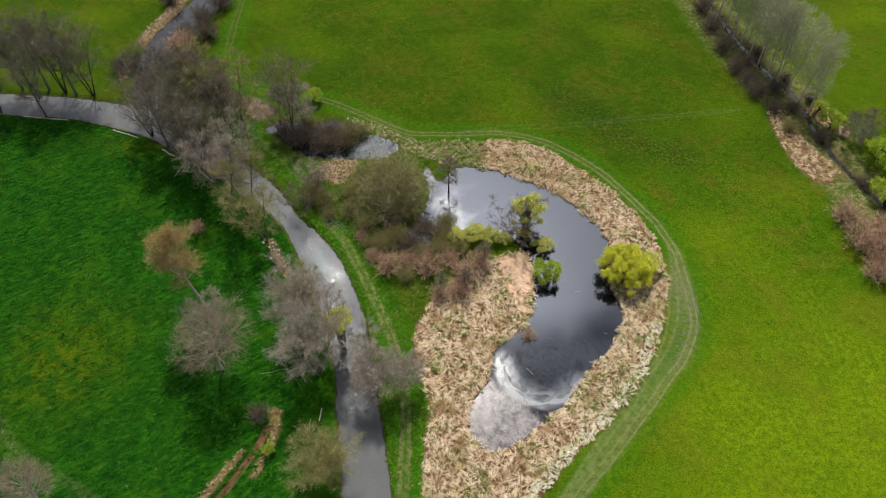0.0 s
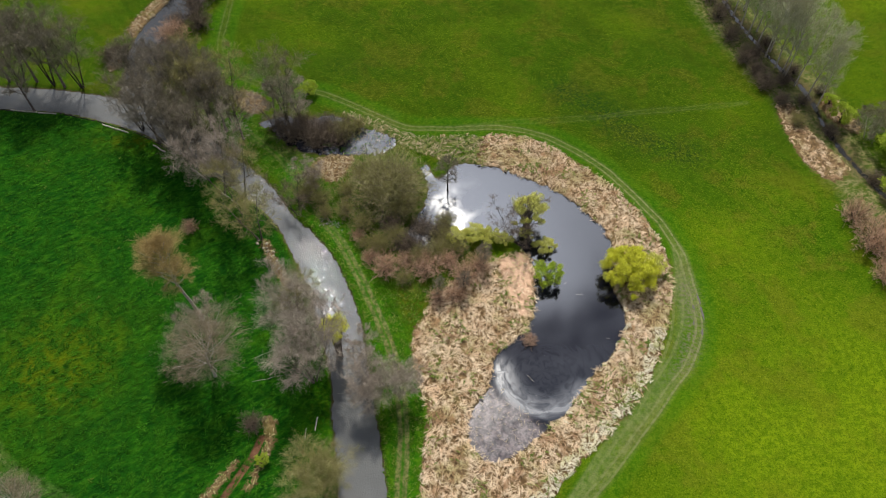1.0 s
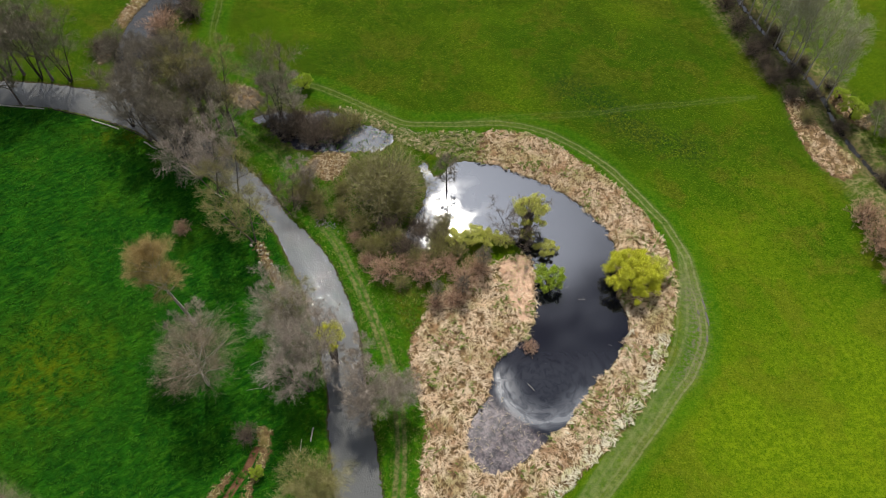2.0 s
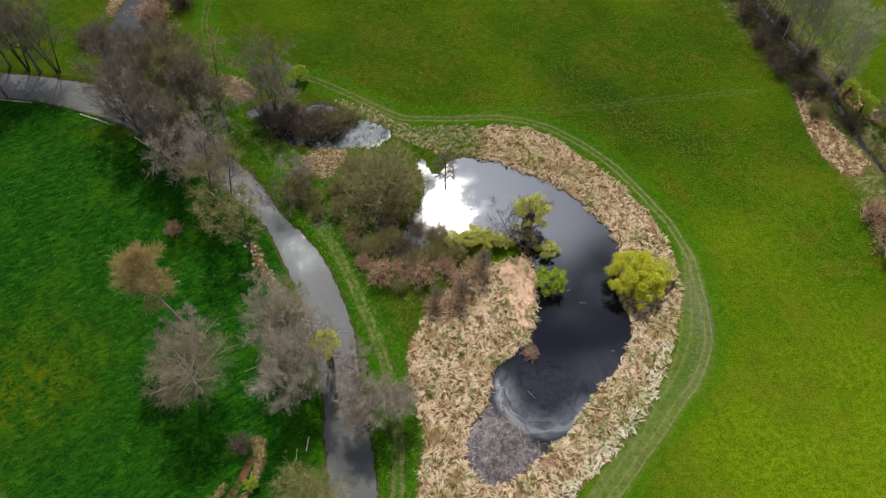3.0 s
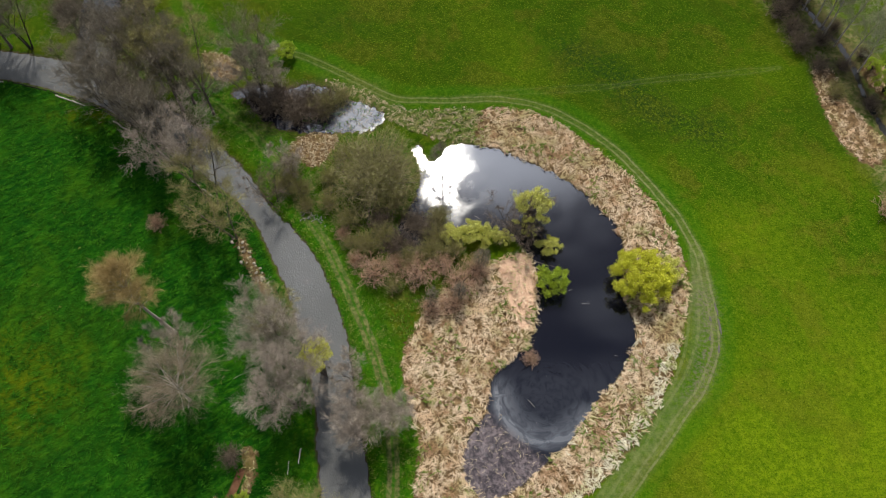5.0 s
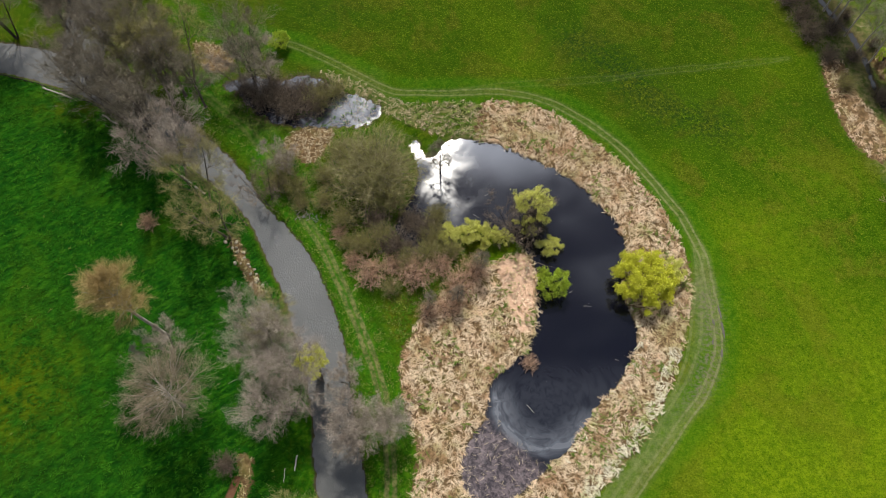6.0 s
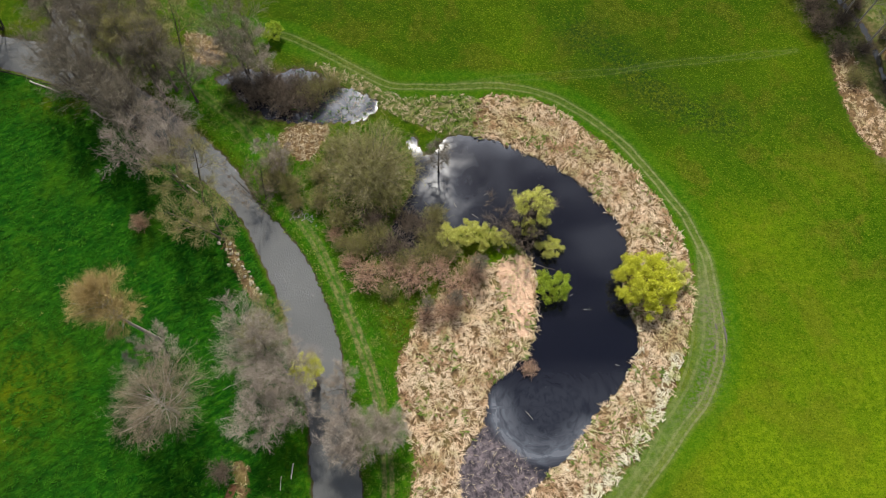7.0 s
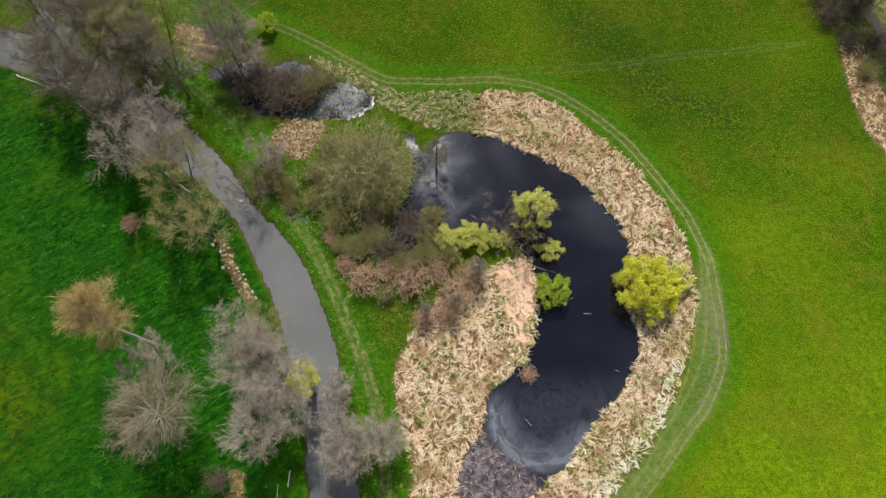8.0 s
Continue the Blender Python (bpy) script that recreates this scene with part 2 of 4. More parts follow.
def make_ground():
    made, t = material("meadow_ground")
    p = place(t)
    big, mid, small, fine = grain(t, p, 0.035, 3), grain(t, p, 0.22, 4), grain(t, p, 1.1, 4, 0.65), grain(t, p, 5.0, 3, 0.7)
    turned = node(t, "ShaderNodeMapping", Vector=p, Rotation=(0, 0, radians(-36))).outputs[0]
    streak = grain(t, node(t, "ShaderNodeMapping", Vector=turned, Scale=(0.35, 0.025, 1)).outputs[0], 1.0, 4, 0.6)
    # mown meadow of the right side: broken colour from metres down to blades
    turf, patch = grain(t, p, 0.55, 9, 0.80), grain(t, p, 0.085, 6, 0.66, 0.4)
    mown = blend(t, ramp(t, turf, 0.36, 0.64), (0.018, 0.054, 0.0012), (0.054, 0.100, 0.003))
    mown = blend(t, ramp(t, big, 0.38, 0.62, 0, 0.5), mown, (0.026, 0.082, 0.0015))
    mown = blend(t, ramp(t, patch, 0.48, 0.60, 0, 0.75), mown, blend(t, ramp(t, turf, 0.4, 0.62), (0.040, 0.050, 0.003), (0.098, 0.100, 0.010)))
    mown = blend(t, ramp(t, streak, 0.50, 0.68, 0, 0.45), mown, (0.066, 0.092, 0.005))
    mown = blend(t, ramp(t, streak, 0.3, 0.46, 0.35, 0.0), mown, (0.020, 0.064, 0.001))
    # cloud shade over the northern meadow, put into the grass colour
    mown = blend(t, maths(t, "MULTIPLY", attribute(t, "cloud_shade"), ramp(t, patch, 0.30, 0.55, 0.75, 0.42)), mown, (0.019, 0.036, 0.002))
    # yellower grass; its colour also carries the brighter sunlight of the south-east
    yellow_lit = blend(t, ramp(t, grain(t, p, 0.9, 9, 0.80), 0.36, 0.64), (0.056, 0.110, 0.0016), (0.135, 0.190, 0.004))
    yellow_lit = blend(t, ramp(t, patch, 0.45, 0.66, 0, 0.45), yellow_lit, (0.108, 0.132, 0.005))
    mown = blend(t, maths(t, "MULTIPLY", attribute(t, "yellow_lit"), ramp(t, mid, 0.2, 0.6, 0.6, 1.0)), mown, yellow_lit)
    blade = grain(t, p, 3.4, 3, 0.72)
    mown = blend(t, ramp(t, blade, 0.30, 0.50, 0.62, 0.0), mown, (0.016, 0.048, 0.001))
    mown = blend(t, ramp(t, blade, 0.52, 0.70, 0.0, 0.6), mown, (0.150, 0.185, 0.012))
    mown = blend(t, ramp(t, grain(t, p, 2.7, 4, 0.7), 0.70, 0.78, 0, 0.35), mown, (0.21, 0.21, 0.03))
    damp = maths(t, "MULTIPLY", attribute(t, "damp"), ramp(t, grain(t, p, 1.3, 7, 0.85), 0.47, 0.53))
    mown = blend(t, maths(t, "MULTIPLY", damp, 0.8, True), mown, (0.010, 0.028, 0.005))
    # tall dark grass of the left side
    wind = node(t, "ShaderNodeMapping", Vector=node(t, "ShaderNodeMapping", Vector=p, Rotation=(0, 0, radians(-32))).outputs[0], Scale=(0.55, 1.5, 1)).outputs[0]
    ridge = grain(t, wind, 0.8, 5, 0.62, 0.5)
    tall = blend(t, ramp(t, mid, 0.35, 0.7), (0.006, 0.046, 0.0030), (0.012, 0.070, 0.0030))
    # ridge tops lightened, hollows darkened in colour, as sun would model them
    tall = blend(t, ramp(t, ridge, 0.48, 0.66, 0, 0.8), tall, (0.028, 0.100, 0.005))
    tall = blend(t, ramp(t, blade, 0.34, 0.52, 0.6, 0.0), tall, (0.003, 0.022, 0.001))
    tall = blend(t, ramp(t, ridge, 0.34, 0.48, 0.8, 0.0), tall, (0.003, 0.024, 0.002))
    tall = blend(t, ramp(t, patch, 0.52, 0.68, 0, 0.5), tall, (0.040, 0.098, 0.003))
    sere = maths(t, "MULTIPLY", attribute(t, "sere"), ramp(t, grain(t, p, 0.35, 4, 0.65), 0.3, 0.75))
    tall = blend(t, sere, tall, (0.075, 0.095, 0.002))
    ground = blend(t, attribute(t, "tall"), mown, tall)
    lush = blend(t, ramp(t, small, 0.4, 0.7), (0.020, 0.090, 0.003), (0.055, 0.130, 0.005))
    ground = blend(t, maths(t, "MULTIPLY", attribute(t, "lush"), ramp(t, mid, 0.2, 0.55, 0.5, 1.0)), ground, lush)
    rough = blend(t, ramp(t, grain(t, p, 0.9, 5, 0.7), 0.4, 0.62), (0.045, 0.075, 0.010), (0.19, 0.165, 0.075))
    ground = blend(t, maths(t, "MULTIPLY", attribute(t, "rough"), ramp(t, grain(t, p, 0.3, 4, 0.6), 0.3, 0.6, 0.25, 1.0)), ground, rough)
    scrub = blend(t, ramp(t, small, 0.35, 0.7), (0.055, 0.060, 0.020), (0.150, 0.105, 0.055))
    ground = blend(t, maths(t, "MULTIPLY", attribute(t, "scrub"), ramp(t, mid, 0.36, 0.6, 0.0, 0.85)), ground, scrub)
    # wheel tracks: worn pale grass with two ruts, torn mud where the lane bends
    worn = blend(t, turf, (0.085, 0.105, 0.030), (0.20, 0.205, 0.085))
    trod = blend(t, ramp(t, turf, 0.36, 0.64), (0.060, 0.066, 0.020), (0.165, 0.150, 0.060))
    wear = maths(t, "MULTIPLY", ramp(t, small, 0.3, 0.6, 0.35, 1.0), attribute(t, "wear"))
    for name, gauge, width, amount in (("track", 0.62, 0.30, 1.0), ("byway", 0.62, 0.4, 0.6), ("faint", 0.62, 0.22, 0.20), ("river_path", 0.6, 0.62, 1.35), ("meadow_trail", 0.0, 0.4, 2.0)):
        d = maths(t, "ADD", attribute(t, name), ramp(t, grain(t, p, 0.07, 2), 0.3, 0.7, -0.25, 0.25))
        rut = ramp(t, maths(t, "ABSOLUTE", maths(t, "SUBTRACT", maths(t, "ABSOLUTE", d), gauge)), width * 0.4, width, 1.0, 0.0)
        halo = ramp(t, maths(t, "ABSOLUTE", d), 0.6, 1.7, 0.30, 0.0)
        ground = blend(t, maths(t, "MULTIPLY", maths(t, "MULTIPLY", maths(t, "MAXIMUM", rut, halo), wear), amount, True), ground, trod if name == "river_path" else worn)
    lane = maths(t, "MULTIPLY", attribute(t, "lane"), ramp(t, grain(t, p, 0.7, 7, 0.75), 0.36, 0.64, 0.05, 0.6))
    ground = blend(t, lane, ground, worn)
    mire = maths(t, "MULTIPLY", attribute(t, "mire"), ramp(t, grain(t, p, 1.6, 4, 0.7), 0.42, 0.62))
    ground = blend(t, maths(t, "MULTIPLY", mire, 0.8), ground, (0.13, 0.115, 0.075))
    # fallen reed and shore
    straw = blend(t, ramp(t, small, 0.35, 0.65), (0.085, 0.052, 0.024), (0.21, 0.14, 0.07))
    straw = blend(t, ramp(t, mid, 0.5, 0.7, 0, 0.5), straw, (0.12, 0.12, 0.03))
    inside = maths(t, "ADD", attribute(t, "reed"), ramp(t, small, 0.2, 0.8, -0.9, 0.9))
    ground = blend(t, ramp(t, inside, -0.3, 0.4, 1.0, 0.0), ground, straw)
    cut = blend(t, grain(t, p, 3.0, 4, 0.75), (0.40, 0.24, 0.15), (0.66, 0.46, 0.32))
    ground = blend(t, ramp(t, maths(t, "ADD", attribute(t, "cut"), ramp(t, small, 0.2, 0.8, -0.5, 0.5)), -0.3, 0.3, 1.0, 0.0), ground, cut)
    mud = blend(t, small, (0.035, 0.028, 0.016), (0.09, 0.07, 0.04))
    ground = blend(t, ramp(t, maths(t, "ADD", attribute(t, "wet"), ramp(t, fine, 0.2, 0.8, -0.3, 0.3)), 0.15, 0.7, 1.0, 0.0), ground, mud)
    ground = blend(t, ramp(t, attribute(t, "ditch"), 0.45, 0.8, 0.9, 0.0), ground, blend(t, small, (0.09, 0.035, 0.022), (0.20, 0.10, 0.06)))
    relief = maths(t, "ADD", maths(t, "MULTIPLY", small, 0.5), maths(t, "ADD", maths(t, "MULTIPLY", fine, 0.25), maths(t, "MULTIPLY", maths(t, "MULTIPLY", ridge, attribute(t, "tall")), 1.3)))
    finish(t, ground, 0.95, relief, 0.7, 0.5, Specular_IOR_Level=0.015)
    return made


def make_water(name, deep, murk, ripple, rough, film=False, relief_size=0.05, gloss=0.85):
    made, t = material(name)
    p = place(t)
    color = blend(t, grain(t, p, 0.15, 3), deep, murk)
    stretched = node(t, "ShaderNodeMapping", Vector=p, Rotation=(0, 0, radians(20)), Scale=(1, 0.6, 1)).outputs[0]
    relief = maths(t, "ADD", grain(t, stretched, 4.6, 3, 0.6), maths(t, "MULTIPLY", grain(t, p, 0.5, 2), 0.06))
    # calm and ruffled stretches of the surface
    ripple = ramp(t, grain(t, p, 0.22, 3, 0.6), 0.35, 0.62, ripple * 0.45, ripple)
    roughness = rough
    if film:
        drift = node(t, "ShaderNodeCombineXYZ", X=attribute(t, "swirl_along"), Y=attribute(t, "swirl_across")).outputs[0]
        swirl = node(t, "ShaderNodeTexNoise", Vector=drift, Scale=1.0, Detail=7.0, Roughness=0.6, Distortion=0.8).outputs[0]
        scum = maths(t, "MULTIPLY", attribute(t, "scum"), ramp(t, swirl, 0.30, 0.60, 0.42, 1.0))
        # thin film with a painted pale sheen for reflected cloud and glare
        veil = maths(t, "MULTIPLY", attribute(t, "sky_sheen"), ramp(t, grain(t, p, 0.16, 5, 0.55, 0.4), 0.28, 0.72))
        scum = maths(t, "MAXIMUM", scum, veil)
        color = blend(t, maths(t, "MULTIPLY", scum, 0.75), color, (0.115, 0.125, 0.145))
        silt = maths(t, "MULTIPLY", attribute(t, "silt"), ramp(t, grain(t, p, 0.6, 4, 0.6), 0.3, 0.6, 0.6, 1.0))
        color = blend(t, silt, color, blend(t, ramp(t, grain(t, p, 1.1, 8, 0.8), 0.40, 0.60), (0.026, 0.021, 0.024), (0.15, 0.118, 0.12)))
        roughness = maths(t, "ADD", maths(t, "ADD", maths(t, "MULTIPLY", scum, 0.27), maths(t, "MULTIPLY", silt, 0.2)), rough)
        specks = ramp(t, grain(t, p, 2.6, 1, 0.4), 0.80, 0.83)
        color = blend(t, maths(t, "MULTIPLY", specks, 0.5), color, (0.3, 0.3, 0.28))
    finish(t, color, roughness, relief, ripple, relief_size, IOR=1.33, Specular_IOR_Level=gloss)
    return made


def make_pieces(name, dark, light, warm, see_through=0.0, rough=0.8, grain_size=0.4, tint=None, sheen=0.04, tufted=False):
    """Blades, twigs or leaves: each piece a shade of its own, patches of another over metres."""
    made, t = material(name)
    tone = maths(t, "ADD", maths(t, "MULTIPLY", attribute(t, "tuft_shade"), 0.68), maths(t, "MULTIPLY", island(t), 0.32)) if tufted else island(t)
    color = blend(t, tone, dark, light)
    color = blend(t, ramp(t, grain(t, place(t), grain_size, 3), 0.42, 0.68, 0, 0.8), color, warm)
    if tint:
        color = blend(t, ramp(t, grain(t, place(t), 0.16, 4, 0.65), 0.48, 0.64, 0, 0.75), color, tint)
        color = blend(t, ramp(t, grain(t, place(t), 0.27, 4, 0.7), 0.50, 0.64, 0, 0.8), color, (0.34, 0.19, 0.095))
    finish(t, color, rough, see_through=see_through, Specular_IOR_Level=sheen)
    return made


def make_bark(name, dark, light):
    made, t = material(name)
    p = place(t)
    rings = grain(t, node(t, "ShaderNodeMapping", Vector=p, Scale=(3, 3, 0.7)).outputs[0], 2.0, 5, 0.7)
    color = blend(t, ramp(t, rings, 0.3, 0.7), dark, light)
    finish(t, color, 0.9, rings, 0.6, 0.05, Specular_IOR_Level=0.2)
    return made


GROUND = make_ground()
RIVER_WATER = make_water("river_water", (0.086, 0.088, 0.086), (0.126, 0.126, 0.120), 0.78, 0.03, relief_size=0.09, gloss=0.40)
POND_WATER = make_water("pond_water", (0.0035, 0.004, 0.008), (0.006, 0.006, 0.010), 0.06, 0.03, True)
STREAM_WATER = make_water("stream_water", (0.012, 0.012, 0.012), (0.03, 0.03, 0.028), 0.15, 0.05)
REED = make_pieces("dry_reed", (0.32, 0.215, 0.12), (0.96, 0.80, 0.57), (0.70, 0.50, 0.32), 0.12, grain_size=0.5, tint=(0.40, 0.35, 0.15), tufted=True)
REED_DULL = make_pieces("weathered_reed", (0.22, 0.17, 0.10), (0.64, 0.54, 0.37), (0.42, 0.32, 0.20), 0.15, grain_size=0.9, tufted=True)
REED_GREEN = make_pieces("sprouting_reed", (0.07, 0.14, 0.018), (0.21, 0.28, 0.055), (0.30, 0.29, 0.10), 0.2)
GRASS_TALL = make_pieces("tall_grass", (0.004, 0.042, 0.003), (0.062, 0.205, 0.010), (0.014, 0.088, 0.004), 0.15, 0.7, 0.15, tufted=True)
GRASS_LUSH = make_pieces("lush_grass", (0.022, 0.10, 0.003), (0.10, 0.20, 0.008), (0.06, 0.14, 0.005), 0.25, 0.7)
GRASS_VERGE = make_pieces("rough_verge_grass", (0.07, 0.13, 0.015), (0.24, 0.26, 0.06), (0.14, 0.18, 0.03), 0.2)
GRASS_PALE = make_pieces("bleached_grass", (0.48, 0.42, 0.28), (0.85, 0.80, 0.62), (0.55, 0.52, 0.25), 0.15, tufted=True)
GRASS_DRY = make_pieces("dead_grass", (0.30, 0.24, 0.12), (0.55, 0.47, 0.28), (0.25, 0.26, 0.08), 0.15, tufted=True)
ROCK = make_bark("pale_rock", (0.20, 0.17, 0.115), (0.46, 0.41, 0.31))
WORN_WOOD = make_bark("worn_wood", (0.13, 0.115, 0.11), (0.36, 0.33, 0.32))
TIMBER = make_bark("weathered_timber", (0.20, 0.175, 0.145), (0.52, 0.48, 0.41))
BARK = make_bark("grey_bark", (0.045, 0.035, 0.028), (0.17, 0.14, 0.12))
BARK_PALE = make_bark("pale_bark", (0.24, 0.21, 0.18), (0.50, 0.45, 0.39))
BARK_DARK = make_bark("wet_dark_bark", (0.012, 0.010, 0.009), (0.05, 0.04, 0.034))
TWIG_GREY = make_pieces("grey_twigs", (0.095, 0.080, 0.055), (0.27, 0.235, 0.175), (0.175, 0.145, 0.105))
TWIG_PALE = make_pieces("pale_twigs", (0.24, 0.23, 0.14), (0.55, 0.53, 0.40), (0.38, 0.37, 0.23))
TWIG_LILAC = make_pieces("lilac_twigs", (0.185, 0.152, 0.118), (0.45, 0.385, 0.31), (0.315, 0.255, 0.205))
TWIG_ASH = make_pieces("ash_twigs", (0.135, 0.108, 0.074), (0.38, 0.315, 0.22), (0.26, 0.20, 0.125))
TWIG_GOLD = make_pieces("golden_twigs", (0.25, 0.17, 0.06), (0.50, 0.375, 0.17), (0.34, 0.245, 0.10))
TWIG_OLIVE = make_pieces("olive_twigs", (0.15, 0.135, 0.05), (0.38, 0.34, 0.15), (0.27, 0.225, 0.11))
TWIG_BROWN = make_pieces("brown_olive_twigs", (0.14, 0.125, 0.055), (0.38, 0.335, 0.175), (0.25, 0.235, 0.09))
TWIG_RED = make_pieces("reddish_twigs", (0.30, 0.18, 0.115), (0.66, 0.46, 0.32), (0.46, 0.29, 0.18))
TWIG_DARK = make_pieces("dark_twigs", (0.085, 0.065, 0.045), (0.24, 0.19, 0.14), (0.16, 0.12, 0.085))
LEAF_YELLOW = make_pieces("young_willow_leaves", (0.40, 0.42, 0.025), (0.80, 0.79, 0.11), (0.61, 0.61, 0.06), 0.4, 0.6)
LEAF_OLIVE = make_pieces("pale_willow_leaves", (0.40, 0.42, 0.08), (0.78, 0.76, 0.25), (0.60, 0.60, 0.14), 0.4, 0.6)
LEAF_FRESH = make_pieces("fresh_green_leaves", (0.20, 0.30, 0.02), (0.48, 0.58, 0.07), (0.36, 0.44, 0.04), 0.4, 0.6)
LEAF_BUD = make_pieces("leaf_buds", (0.15, 0.17, 0.03), (0.31, 0.32, 0.07), (0.22, 0.22, 0.06), 0.3, 0.6)

# ---- ground ----


def mesh_of(name, verts, faces, mat, normals=False):
    data = bpy.data.meshes.new(name)
    data.from_pydata(np.asarray(verts).tolist() if not isinstance(verts, list) else verts, [], faces if isinstance(faces, list) else faces.tolist())
    data.materials.append(mat)
    if normals:
        data.polygons.foreach_set("use_smooth", np.ones(len(data.polygons), bool))
    return data


def grid_faces(nx, ny):
    i = (np.arange(ny - 1)[:, None] * nx + np.arange(nx - 1)).ravel()
    return np.stack([i, i + 1, i + 1 + nx, i + nx], 1)


def give(data, **fields):
    for name, values in fields.items():
        data.attributes.new(name, "FLOAT", "POINT").data.foreach_set("value", np.asarray(values, np.float32))


def build_ground():
    step = 0.6
    far = np.array([1.2, 3, 6, 12, 22, 40, 75, 140, 260, 480, 900, 1600, 2600.0])
    xs = np.concatenate([-128 - far[::-1], np.arange(-128, 118, step), 118 + far])
    ys = np.concatenate([-60 - far[::-1], np.arange(-60, 24, 1.5), np.arange(24, 200, step), 200 + far])
    where = np.stack(np.meshgrid(xs, ys), 2).reshape(-1, 2)
    levels = waters(where)
    river, pond, pool, stream = levels
    z = height(where, levels)
    reed = reeds(where, False)
    # soil under the reed is a little higher and hummocky
    z += np.where(reed < 0, 0.12 * waves(where, 2.6, 9), 0) * smooth(np.minimum(pond, pool), 0.5, 2)
    data = mesh_of("ground", np.column_stack([where, z]), grid_faces(len(xs), len(ys)), GROUND, True)
    west = away(where, LEFT_C)[1]
    tall = smooth(west, 0.0, 1.5)
    x, y = where.T
    damp = np.exp(-((away(where, curve([(31, 143), (38, 137), (46, 127), (56, 122)]))[0] / 5.5) ** 2)) + 0.5 * np.exp(-(((x + 22) / 9) ** 2 + ((y - 153) / 5) ** 2))
    sere = np.exp(-(((x + 72) / 11) ** 2 + ((y - 70) / 11) ** 2)) + 0.8 * np.exp(-(((x + 66) / 16) ** 2 + ((y - 128) / 4) ** 2))
    path, path_side = line_band(where, PATH_C)
    track_far, track_side = line_band(where, TRACK_C)
    lush = 1 - smooth(path, 2.5, 6.0)
    lush = np.maximum(lush, 0.9 * (1 - smooth(np.abs(west), 0.5, 9)) * (y < 70) * (west > 0))
    lush = np.maximum(lush, 0.45 * (1 - smooth(np.abs(track_far - 2.2), 0.5, 2.4)))
    side_of_stream = line_band(where, STREAM_C)[1]
    scrub = np.exp(-(((x + 7) / 10) ** 4 + ((y - 100) / 13) ** 4)) * (1 - 0.9 * (path < 6)) + np.exp(-(((x + 27) / 14) ** 4 + ((y - 129) / 7) ** 4))
    rough = 1 - smooth(stream + np.where(side_of_stream > 0, 3.0, 0.0), 5, 11.5)
    rough = np.maximum(rough, 0.9 * (1 - smooth(shore(where, REEDS_C[3]), -0.8, 0.4)))
    scrub = np.maximum(scrub, 0.8 * (1 - smooth(stream, 1.5, 5)))
    mire = np.exp(-(((track_side + 1.1) / 2.0) ** 2)) * smooth(y, 62, 70) * (1 - smooth(y, 84, 92)) * (x > 30)
    byway_far = line_band(where, BYWAY_C)[0]
    lane = (1 - smooth(track_far + byway_far, 3.2, 4.3)) * smooth(96 - y, 0, 10) * (x > 14)
    # where the grass is yellower and painted sunlit, strongest in the south-east
    yellow_lit = np.clip(np.exp(-(((x - 75) / 50) ** 2 + ((y - 42) / 46) ** 2)) + 0.5 * np.exp(-(((x - 125) / 30) ** 2 + ((y - 165) / 30) ** 2)) + 0.2 * waves(where, 40, 14), 0, 1)
    # painted cloud shade: deepens northward, only right of the river
    cloud_shade = smooth(y + 4 * waves(where, 30, 44), 98, 134) * (west < 0)
    give(data, tall=tall, cloud_shade=cloud_shade, yellow_lit=yellow_lit, rough=rough, wear=0.3 + 0.35 * smooth(x, -45, -5) + 0.35 * smooth(x, 25, 45), damp=damp, sere=sere, lush=lush, scrub=np.clip(scrub, 0, 1), mire=mire, reed=reed, cut=shore(where, CUT_C),
         wet=np.minimum(np.minimum(river, pond), np.minimum(pool, stream)), track=track_side, byway=byway_far, lane=lane,
         faint=line_band(where, FAINT_C)[0], river_path=path_side, meadow_trail=line_band(where, TRAIL_C)[0], ditch=line_band(where, DITCH_C)[0])
    return tagged(new("ground", data), "spring meadow ground with wheel tracks, reed litter and muddy banks", "ground", kind="structure")


